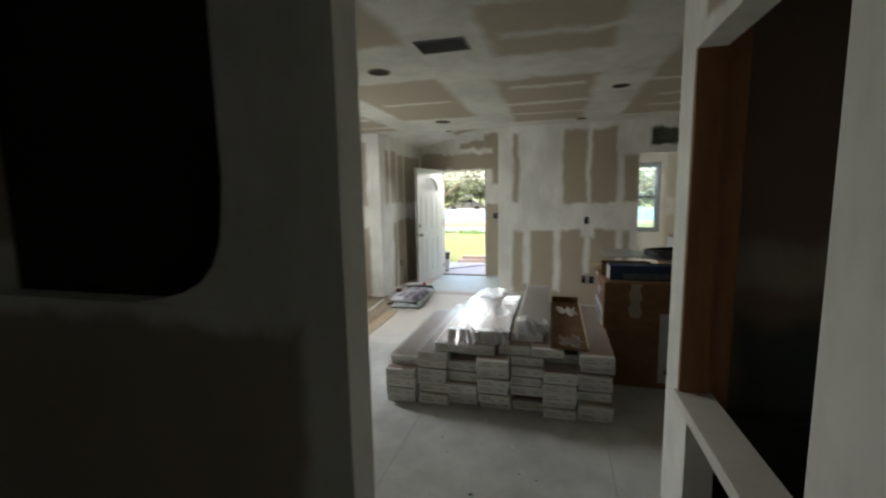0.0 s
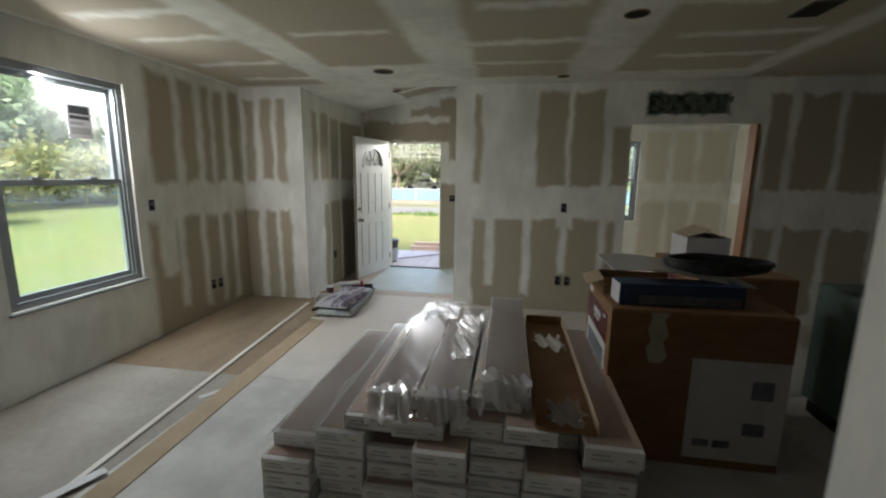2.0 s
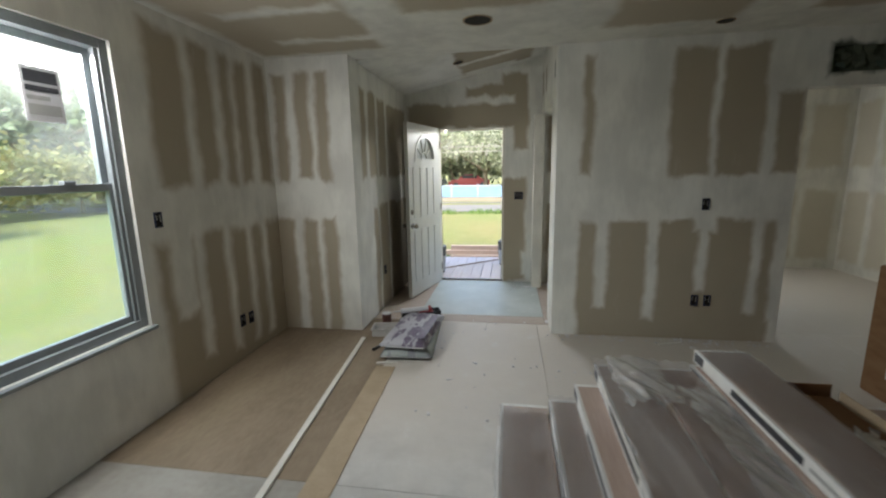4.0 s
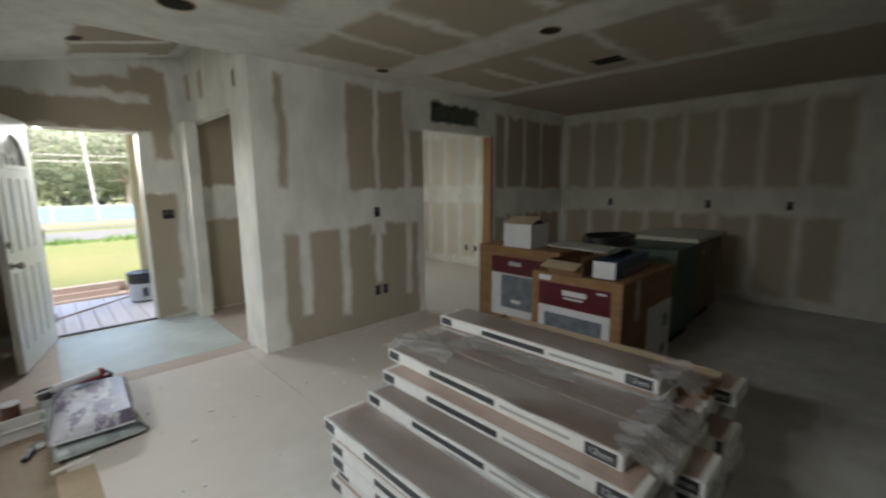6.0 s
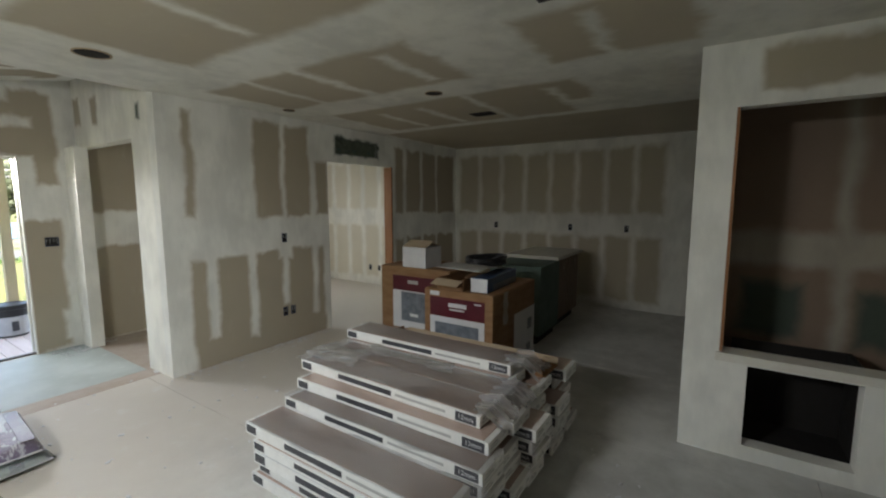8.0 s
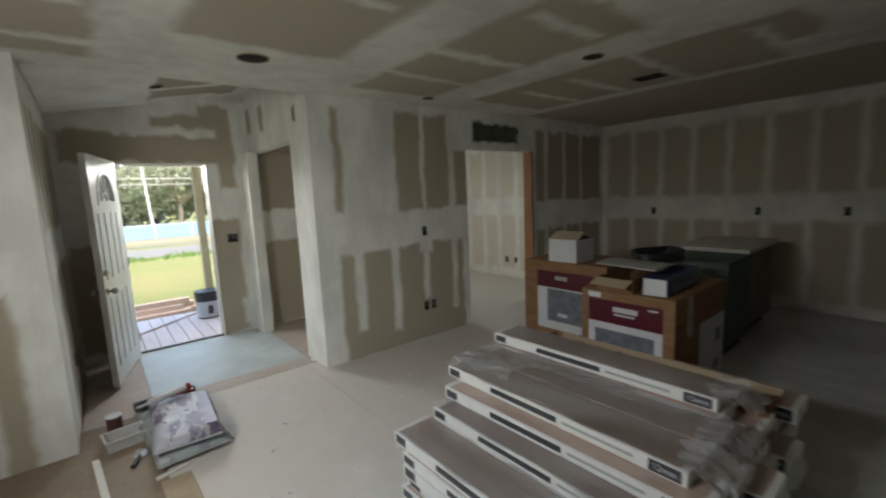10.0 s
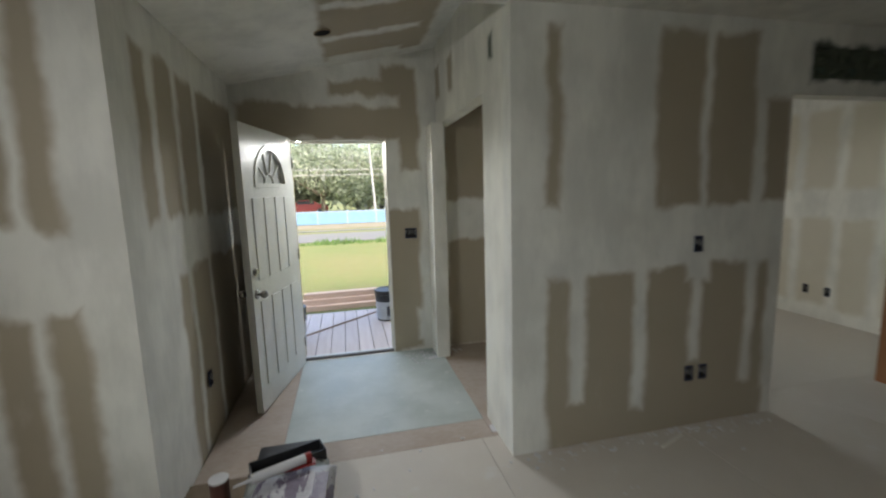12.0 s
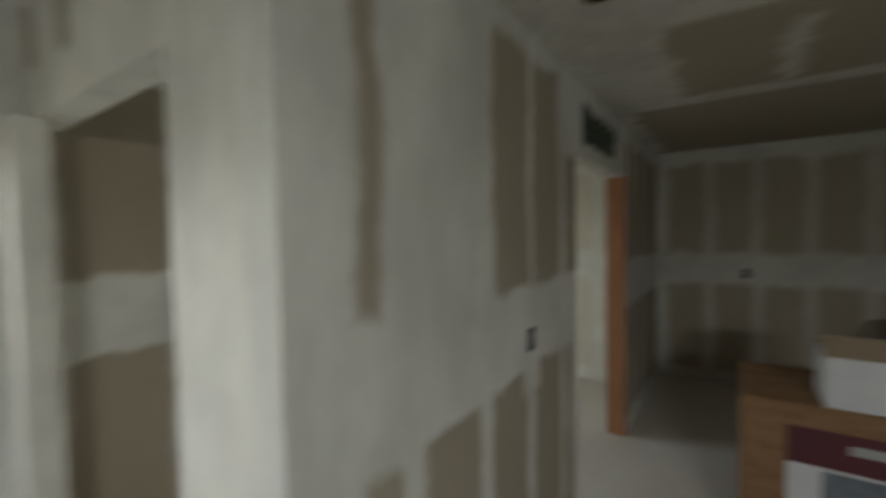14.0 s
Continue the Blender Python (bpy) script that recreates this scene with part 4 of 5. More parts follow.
for y0, y1, z0, z1 in ((0.23, 0.40, 0.70, 0.735), (0.25, 0.39, 0.675, 0.688), (0.10, 0.16, 0.745, 0.757)):
    part("printed_bar", boxes((-0.004, -0.0026, y0, y1, z0, z1)), M_WHITEP, c1)
part("sticker", boxes((-0.0025, 0, 0.49, 0.58, 0.785, 0.82)), M_WHITEP, c1)
side = part("side_panel", boxes((0.41, 0.865, -0.0025, 0.0, 0.05, 0.60)), M_WHITEP, c1, "white side panel with dark prints")
for x0, x1, z0, z1 in ((0.70, 0.80, 0.40, 0.50), (0.68, 0.78, 0.20, 0.27), (0.45, 0.53, 0.12, 0.16), (0.55, 0.63, 0.12, 0.16)):
    part("printed_bar", boxes((x0, x1, -0.004, -0.0026, z0, z1)), M_PICT, side)
bm = bmesh.new()
rim = [(0.20 - 0.01 * (i % 3), 0.56 + 0.038 * i) for i in range(8)] + [(0.26 + 0.012 * ((i * 2) % 3), 0.56 + 0.038 * i) for i in reversed(range(8))]
sheet = bm.faces.new([bm.verts.new((x, 0.0, z)) for x, z in rim])
lifted = bmesh.ops.extrude_face_region(bm, geom=[sheet])["geom"]
bmesh.ops.translate(bm, vec=(0, -0.003, 0), verts=[v for v in lifted if isinstance(v, bmesh.types.BMVert)])
bmesh.ops.recalc_face_normals(bm, faces=bm.faces)
part("packing_tape", bm, M_TAPE, c1, "torn strip of clear tape")
c2, w, d = vanity_carton("vanity_carton", 1.96, 2.58, 4.74, 5.66, 0.83, "brown appliance carton with a maroon band and dark picture")
part("printed_panel", boxes((-0.0025, 0.0, 0.13, 0.75, 0.575, 0.738)), M_MAROON, c2, "maroon printed panel")
lower = part("printed_panel", boxes((-0.0025, 0.0, 0.13, 0.75, 0.15, 0.572)), M_WHITEP, c2, "white printed panel with a dark picture")
part("picture", boxes((-0.004, -0.0026, 0.14, 0.63, 0.235, 0.56)), M_PICT, lower)
part("printed_bar", boxes((-0.0052, -0.0041, 0.40, 0.51, 0.29, 0.325)), M_WHITEP, lower)
part("printed_bar", boxes((-0.004, -0.0026, 0.40, 0.54, 0.655, 0.695)), M_INK2, c2)

small = base("small_carton", (1.975, 5.05, 0.837), "small open white cardboard box on a carton", "box")
part("box_body", boxes((0, 0.30, 0, 0.25, 0.0, 0.004), (0, 0.004, 0, 0.25, 0.004, 0.18), (0.296, 0.30, 0, 0.25, 0.004, 0.18), (0.004, 0.296, 0, 0.004, 0.004, 0.18), (0.004, 0.296, 0.246, 0.25, 0.004, 0.18)), M_WHITEP, small)
small.scale = (1.0, 1.24, 1.22)
fl = part("flap", boxes((0.0, 0.16, -0.002, 0.252, 0.0, 0.004)), M_KRAFT2, small)
fl.matrix_local = pose(0.004, 0, 0.182, 0, -18, 0)
fl2 = part("flap", boxes((-0.10, 0.0, 0.0, 0.25, 0.0, 0.004)), M_KRAFT2, small)
fl2.matrix_local = pose(0.298, 0, 0.181, 0, 12, 0)

flat = base("flat_package", (1.24, 3.93, 0.838), "long flat blue and white package on a carton", "package", rz=3)
part("package_body", boxes((0, 0.62, 0, 0.15, 0.0, 0.115), bevel=0.004), M_BLUEP, flat)
part("end_panel", boxes((-0.002, 0.0, 0.004, 0.146, 0.004, 0.111)), M_WHITEP, flat, "white end panel")
part("print_band", boxes((0.10, 0.60, -0.002, 0.0, 0.008, 0.055)), M_PICT, flat)
scrap = base("folded_cardboard", (1.20, 4.13, 0.838), "folded brown cardboard offcut under a packing sheet", "cardboard", rz=-4)
for row in ((0.0, 0.45, 0.0, 0.006, 0.0, 0.10), (0.0, 0.006, 0.006, 0.26, 0.0, 0.085), (0.006, 0.40, 0.254, 0.26, 0.0, 0.09), (0.006, 0.42, 0.006, 0.25, 0.0, 0.005)):
    part("fold", boxes(row, bevel=0.002), M_KRAFT, scrap)
lip = part("fold", boxes((0.0, 0.10, 0.0, 0.26, 0.0, 0.005), bevel=0.002), M_KRAFT2, scrap)
lip.matrix_local = pose(0.0, 0.0, 0.088, 0, 160, 0)
sheet = base("foam_sheet", (1.22, 4.0, 0.954), "grey bent packing sheet over the packages", "packing sheet", rz=2)
bm = bmesh.new()
n = 12
rows = []
for i in range(n + 1):
    u = i / n
    z = 0.05 + 0.02 * math.sin(u * 5) - 0.05 * u
    rows.append([bm.verts.new((0.72 * u, y, z + dz)) for y, dz in ((0, 0), (0.40, 0.012))])
for a, b in zip(rows, rows[1:]):
    bm.faces.new((a[0], b[0], b[1], a[1]))
geo = bmesh.ops.extrude_face_region(bm, geom=bm.faces[:])
bmesh.ops.translate(bm, vec=(0, 0, 0.006), verts=[v for v in geo["geom"] if isinstance(v, bmesh.types.BMVert)])
part("sheet", bm, M_SHEET, sheet)


def swept(pts, r, seg=8):
    """One round tube along a line of points."""
    bm, rings = bmesh.new(), []
    for i, p in enumerate(pts):
        d = (pts[min(i + 1, len(pts) - 1)] - pts[max(i - 1, 0)]).normalized()
        u = d.cross(Vector((0, 0, 1))).normalized()
        v = u.cross(d)
        rings.append([bm.verts.new(p + r * (u * math.cos(a) + v * math.sin(a))) for a in (2 * math.pi * k / seg for k in range(seg))])
    for lo, hi in zip(rings, rings[1:]):
        for k in range(seg):
            bm.faces.new((lo[k], lo[(k + 1) % seg], hi[(k + 1) % seg], hi[k]))
    bm.faces.new(rings[0])
    bm.faces.new(rings[-1])
    return bm


loop = [Vector((1.83 + (0.25 + 0.03 * math.sin(i * 0.33)) * math.cos(i * 0.16), 4.24 + (0.16 + 0.02 * math.sin(i * 0.5)) * math.sin(i * 0.16), 0.985 + 0.0004 * i)) for i in range(150)]
thing("cable_coil", swept(loop, 0.014), M_BLACK, "thick black hose coiled on the packages", "hose", smooth=True)

# ---- unfinished kitchen base ----
cab = base("base_cabinet", (2.60, 4.0, 0), "unfinished greenish kitchen base cabinet", "cabinet")
part("cabinet_body", boxes((0, 0.62, 0, 0.6, 0.1, 0.86), bevel=0.003), M_GREENB, cab)
part("toe_kick", boxes((0.03, 0.6, 0.05, 0.58, 0.0, 0.1)), M_DARK, cab)
cab2 = base("base_cabinet", (3.24, 4.05, 0), "dark wooden kitchen base cabinet", "cabinet")
part("cabinet_body", boxes((0, 0.9, 0, 0.6, 0.1, 0.86), bevel=0.003), M_CABINET, cab2)
for x in (0.01, 0.455):
    dr = part("cabinet_door", boxes((x, x + 0.43, -0.018, 0.0, 0.12, 0.84), bevel=0.003), M_CABINET, cab2)
    part("handle", tube(bmesh.new(), (x + 0.215, -0.03, 0.72), (x + 0.215, -0.03, 0.80), 0.005, seg=8), M_STEEL, dr)
part("toe_kick", boxes((0.0, 0.9, 0.05, 0.58, 0.0, 0.1)), M_DARK, cab2)
thing("worktop", boxes((3.18, 4.2, 4.0, 4.68, 0.86, 0.90), bevel=0.005), M_TOP, "pale loose worktop on the base cabinets", "worktop")

# ---- bags and tools by the hall ----


def bag(at, w, l, h, rz, label, seed, mat):
    ob = base("mortar_bag", at, label, "bag", "mortar bags", rz=rz)
    bm = bmesh.new()
    nx, ny = 14, 26
    for s in (1, 0):
        g = {}
        for i in range(nx + 1):
            for j in range(ny + 1):
                u, v = i / nx * 2 - 1, j / ny * 2 - 1
                full = max(0.0, (1 - abs(u) ** 5) * (1 - abs(v) ** 7)) ** 0.5
                wr = 0.012 * noise.noise(Vector((u * 4 + seed, v * 7, seed))) * full
                z = h * 0.35 + (h * 0.65 * full + wr if s else -h * 0.35 * full)
                g[i, j] = bm.verts.new((u * w / 2, v * l / 2, z))
        for i in range(nx):
            for j in range(ny):
                bm.faces.new((g[i, j], g[i + 1, j], g[i + 1, j + 1], g[i, j + 1]))
    bmesh.ops.remove_doubles(bm, verts=bm.verts, dist=0.002)
    part("sack", bm, mat, ob, smooth=True)
    for z in (-1, 1):
        bm = tube(bmesh.new(), (-w / 2 * 0.92, z * l / 2 * 0.985, h * 0.35), (w / 2 * 0.92, z * l / 2 * 0.985, h * 0.35), 0.006, seg=6)
        part("stitched_seam", bm, M_WHITEP, ob)
    return ob


bag((-1.17, 6.14, 0.0), 0.42, 0.92, 0.10, 4, "grey plastic-wrapped mortar bag lying on the floor", 1, M_BAG2)
upper_bag = bag((-1.15, 6.05, 0.088), 0.38, 0.74, 0.085, -3, "white and purple printed mortar bag on another", 3, M_BAG)
torn_top = part("torn_label", boxes((0.02, 0.17, 0.27, 0.33, 0.088, 0.093), bevel=0.002), M_RED, upper_bag, "torn red paper band")
torn_top.rotation_euler = (0.03, 0.0, 0.25)
part("ink_band", boxes((0.10, 0.165, -0.30, 0.25, 0.0865, 0.0885), bevel=0.0005), M_PURPLE, upper_bag, "purple printed band")
roll = base("tool_tray", (-1.20, 6.56, 0.062), "grey plastic mud tray lying on the bags", "tray", rz=20)
part("tray_body", boxes((-0.19, 0.19, -0.06, 0.06, 0.0, 0.006), (-0.19, 0.19, -0.06, -0.054, 0.006, 0.06), (-0.19, 0.19, 0.054, 0.06, 0.006, 0.06), (-0.19, -0.184, -0.054, 0.054, 0.006, 0.06), (0.184, 0.19, -0.054, 0.054, 0.006, 0.06)), M_BLACK, roll)
tubeob = base("caulk_tube", (-1.20, 6.32, 0.188), "white caulk tube with a red end lying on a bag", "caulk tube", rz=24)
part("barrel", tube(bmesh.new(), (-0.13, 0, 0.024), (0.12, 0, 0.024), 0.024), M_WHITEP, tubeob)
part("cap", tube(bmesh.new(), (0.1205, 0, 0.024), (0.15, 0, 0.024), 0.025), M_RED, tubeob)
part("nozzle", tube(bmesh.new(), (-0.1305, 0, 0.024), (-0.21, 0, 0.024), 0.009, 0.004), M_WHITEP, tubeob)
can = base("paint_can", (-1.52, 6.46, 0.0), "small can with a dark brown label and pale lid", "can")
part("can_body", lathe(bmesh.new(), [(0.045, 0), (0.045, 0.11), (0.043, 0.113)]), M_CANLABEL, can)
part("lid", lathe(bmesh.new(), [(0.047, 0.113), (0.047, 0.122), (0.04, 0.122)]), M_WHITEP, can)
tub = base("plastic_tub", (-1.47, 6.24, 0.0), "low cloudy plastic tub beside the bags", "tub", rz=8)
part("tub_body", boxes((-0.11, 0.11, -0.08, 0.08, 0.0, 0.005), (-0.11, 0.11, -0.08, -0.075, 0.005, 0.07), (-0.11, 0.11, 0.075, 0.08, 0.005, 0.07), (-0.11, -0.105, -0.075, 0.075, 0.005, 0.07), (0.105, 0.11, -0.075, 0.075, 0.005, 0.07)), M_TUB, tub)
part("rim", boxes((-0.12, 0.12, -0.09, -0.08, 0.062, 0.072), (-0.12, 0.12, 0.08, 0.09, 0.062, 0.072), (-0.12, -0.11, -0.08, 0.08, 0.062, 0.072), (0.11, 0.12, -0.08, 0.08, 0.062, 0.072)), M_TUB, tub)
knife = base("putty_knife", (-1.42, 5.95, 0.0), "black-handled putty knife on the floor", "putty knife", rz=70)
part("handle", tube(bmesh.new(), (-0.11, 0, 0.014), (0, 0, 0.012), 0.014, 0.011, seg=10), M_BLACK, knife)
part("blade", boxes((0.0, 0.10, -0.035, 0.035, 0.009, 0.011)), M_STEEL, knife)


def strip(name, p, q, w, t, mat, label, category, z=0.0, bevel=0.003):
    p, q = Vector((*p, z)), Vector((*q, z))
    ob = thing(name, boxes((0, (q - p).length, -w / 2, w / 2, 0, t), bevel=bevel), mat, label, category)
    ob.matrix_world = pose(*p, 0, 0, math.degrees(math.atan2(q.y - p.y, q.x - p.x)))
    return ob


strip("trim_board", (-1.34, 2.75), (-1.63, 6.10), 0.036, 0.014, M_TRIM, "long white trim board lying along the floor", "trim board")
strip("cardboard_strip", (-1.17, 2.7), (-1.27, 5.58), 0.15, 0.006, M_KRAFT2, "long brown cardboard strip laid on the floor", "cardboard strip")
strip("trim_board", (-1.36, 5.62), (-1.20, 5.66), 0.03, 0.012, M_TRIM, "short white trim offcut on the floor", "trim board")
strip("plaster_scrap", (-1.40, 3.04), (-1.30, 3.28), 0.06, 0.004, M_WHITEP, "flat white paper scrap on the floor", "scrap", z=0.016)
strip("plaster_scrap", (-1.36, 4.0), (-1.28, 4.12), 0.05, 0.004, M_WHITEP, "flat white paper scrap on the floor", "scrap", z=0.0)
strip("plaster_scrap", (0.9, 6.24), (1.1, 6.32), 0.02, 0.008, M_TRIM, "sliver of drywall trim by the wall", "scrap")
strip("floor_mat", (-1.40, 6.80), (-1.06, 6.80), 0.12, 0.012, M_BLACK, "dark scrap of underlay on the floor", "scrap", z=0.005)
knot = thing("floor_flange", lathe(bmesh.new(), [(0.035, 0), (0.035, 0.02), (0.022, 0.03), (0.0, 0.03)]), M_BLACK, "black pipe stub rising from the closet floor", "pipe stub")
knot.location = (0.45, 7.82, 0.0)

# plaster crumbs along the foot of the walls
rc = random.Random(5)
bm = bmesh.new()
for _ in range(260):
    side_x = rc.random()
    if side_x < 0.35:
        p = (rc.uniform(0.1, 1.8), 6.39 - abs(rc.gauss(0, 0.08)))
    elif side_x < 0.6:
        p = (rc.uniform(-0.35, 0.2), 8.12 - abs(rc.gauss(0, 0.12)))
    elif side_x < 0.8:
        p = (rc.uniform(-0.6, 1.0), rc.uniform(1.7, 3.1))
    else:
        p = (rc.uniform(-1.1, 0.6), rc.uniform(4.9, 6.7))
    sz = rc.uniform(0.004, 0.014)
    bmesh.ops.create_cube(bm, size=1.0, matrix=Matrix.LocRotScale((p[0], p[1], sz * 0.3), Euler((0, 0, rc.uniform(0, 3))), (sz * rc.uniform(1, 2.4), sz, sz * 0.6)))
thing("plaster_crumbs", bm, M_WHITEP, "crumbs of white plaster scattered on the floor", "debris", kind="stuff")
strip("plaster_scrap", (-0.16, 7.93), (-0.02, 7.99), 0.05, 0.006, M_WHITEP, "chipped flake of plaster by the entry", "scrap", z=0.0)
strip("plaster_scrap", (0.02, 6.66), (0.03, 6.74), 0.04, 0.005, M_WHITEP, "chipped flake of plaster by the entry", "scrap", z=0.0)

# torn paper round the hole in the passage wall
torn = base("torn_drywall", (0, 1.283, 0), "torn edge of drywall paper round a hole", "drywall tear", kind="structure")
bm = bmesh.new()
pts = [(-0.30, 1.25), (0.0296, 1.25), (0.0296, 1.60), (0.018, 1.50), (0.006, 1.42), (-0.02, 1.36), (-0.06, 1.315), (-0.12, 1.285), (-0.20, 1.265)]
lo = [bm.verts.new((x, 0.004, z)) for x, z in pts]
hi = [bm.verts.new((x, 0.016, z)) for x, z in pts]
bm.faces.new(lo)
bm.faces.new(hi)
for i in range(len(pts)):
    j = (i + 1) % len(pts)
    bm.faces.new((lo[i], lo[j], hi[j], hi[i]))
part("torn_edge", bm, M_SOUTH, torn)

# ---- porch and garden ----
G = -0.35
thing("ground", boxes((-400, 400, -200, 600, G - 0.5, G)), M_LAWN, "mown straw-green lawn", "lawn", kind="structure")
thing("road", boxes((-300, 300, 21.6, 25.2, G, G + 0.02)), M_ASPHALT, "worn pale asphalt road", "road", kind="structure")
thing("verge", boxes((-300, 300, 28.2, 31.8, G, G + 0.015)), M_DIRT, "sandy verge before the fence", "verge", kind="structure")
thing("footpath", boxes((-300, 300, 26.6, 27.2, G, G + 0.03)), M_ASPHALT, "narrow pale footpath", "path", kind="structure")
deck = base("deck", (0, 0, 0), "grey-brown timber porch deck", "deck", kind="structure")
part("joists", boxes((-2.5, 1.1, 9.86, 9.90, G, -0.06), (-2.5, 1.1, 8.36, 8.40, G, -0.06), (-2.5, 1.1, 9.1, 9.14, G, -0.06)), M_LUMBER, deck)
me = mesh_of("deck_board", boxes((-0.069, 0.069, 0, 1.56, -0.058, -0.03), bevel=0.004), M_DECK)
for i in range(25):
    ob = new("deck_board", me)
    ob.parent = deck
    ob.location = (-2.42 + 0.1445 * i, 8.37, 0)
post = thing("porch_post", boxes((-0.31, -0.21, 9.80, 9.90, -0.03, 2.2), bevel=0.004), M_CREAM, "cream painted square porch post", "post")
thing("porch_beam", boxes((-2.6, 1.19, 9.79, 9.93, 2.2, 2.5), bevel=0.004), M_CREAM, "cream painted porch beam", "beam", kind="structure")


def bucket(x, y, z, r, h, label, wrap):
    ob = base("bucket", (x, y, z), label, "bucket", "porch buckets")
    part("pail", lathe(bmesh.new(), [(r * 0.88, 0.0), (r * 0.9, 0.01), (r, h * 0.86), (r * 1.04, h * 0.87), (r * 1.04, h * 0.95), (r, h * 0.96)]), M_BLACK, ob)
    part("lid", lathe(bmesh.new(), [(r * 1.05, h * 0.955), (r * 1.07, h * 0.97), (r * 1.05, h), (r * 0.9, h), (r * 0.88, h * 0.985), (0.0, h * 0.985)]), M_BLACK, ob)
    part("printed_wrap", lathe(bmesh.new(), [(r * 0.905, h * 0.06), (r * 0.985, h * 0.64), (r * 0.982, h * 0.64), (r * 0.902, h * 0.06)]), wrap, ob, "pale printed wrap")
    part("printed_bar", boxes((-0.03, 0.03, -r * 0.985, -r * 0.93, h * 0.2, h * 0.5)), M_BAR, ob)
    bm = bmesh.new()
    pts = [(r * 1.06 * math.cos(a), -0.02 - 0.05 * math.sin(a), h * 0.8 - 0.16 * math.sin(a)) for a in (math.pi * i / 12 for i in range(13))]
    for a, b in zip(pts, pts[1:]):
        tube(bm, a, b, 0.003, seg=6)
    part("handle", bm, M_STEEL, ob)
    return ob


bucket(-0.37, 9.42, -0.03, 0.155, 0.38, "black lidded bucket with a pale printed wrap on the deck", M_GREY)
bucket(-1.45, 8.80, -0.03, 0.165, 0.40, "grey lidded bucket on the deck by the door", M_GREY)
strip("thin_pole", (-1.34, 9.02), (-0.44, 9.80), 0.018, 0.018, M_LUMBER, "thin wooden pole lying across the deck", "pole", z=-0.03)
me = mesh_of("board", boxes((-0.62, 0.62, -0.07, 0.07, 0, 0.085), bevel=0.004), M_LUMBER)
pile = base("lumber_pile", (-0.95, 11.3, G), "short pile of brown lumber on the grass", "lumber")
for i, (dx, dy, dz, rz) in enumerate(((0, 0, 0, 2), (0.1, 0.16, 0, 1), (0.05, 0.32, 0, 3), (-0.1, 0.08, 0.087, 3), (0.08, 0.24, 0.087, 1), (0.0, 0.15, 0.174, 2))):
    ob = new("board", me)
    ob.parent = pile
    ob.matrix_local = pose(dx, dy, dz, 0, 0, rz)

fence = base("fence", (0, 32.0, G), "long low blue panel fence with pale rails", "fence")
mp = mesh_of("panel", boxes((-0.88, 0.88, 0, 0.04, 0.02, 0.76), bevel=0.01), M_FENCE)
mr = mesh_of("rail", boxes((-0.88, 0.88, -0.015, 0.055, 0.76, 0.83), bevel=0.008), M_FENCET)
mq = mesh_of("fence_post", boxes((-0.04, 0.04, -0.03, 0.07, 0.0, 0.90), bevel=0.01), M_FENCET)
for i in range(34):
    x = -32 + 1.84 * i
    for nm, dat, dx in (("panel", mp, 0.92), ("rail", mr, 0.92), ("fence_post", mq, 0.0)):
        ob = new(nm, dat)
        ob.parent = fence
        ob.location = (x + dx, 0, 0)

# tall grass tufts along the road
bm = bmesh.new()
rg = random.Random(3)
for _ in range(900):
    x, y = rg.gauss(-1.0, 3.0), 20.9 + rg.uniform(-0.5, 0.4)
    hgt, a = rg.uniform(0.06, 0.26) * (1.0 if abs(math.sin(x * 1.3)) > 0.4 else 0.35), rg.uniform(0, 3.14)
    dx, dy = 0.03 * math.cos(a), 0.03 * math.sin(a)
    bm.faces.new([bm.verts.new(p) for p in ((x - dx, y - dy, G), (x + dx, y + dy, G), (x + rg.uniform(-.06, .06), y, G + hgt))])
thing("grass_tufts", bm, M_GRASS, "bright green grass tufts along the road edge", "grass", kind="stuff")

pole = base("utility_pole", (1.3, 34.5, G), "slim pale utility pole with wires", "pole")
part("shaft", tube(bmesh.new(), (0, 0, 0), (-0.5, 0, 9.0), 0.075, 0.055, seg=12), M_GALV, pole)
part("crossarm", boxes((-1.3, 0.4, -0.05, 0.05, 8.3, 8.42)), M_GALV, pole)
bm = bmesh.new()
for z, dz in ((3.5, 0.06), (3.2, 0.0)):
    prev = None
    for i in range(41):
        x = -45 + 90 * i / 40
        p = (x, 0.0, z + dz + 0.0006 * (x * x) * 0.3)
        if prev:
            tube(bm, prev, p, 0.022, seg=5)
        prev = p
part("wire", bm, M_GALV, pole)


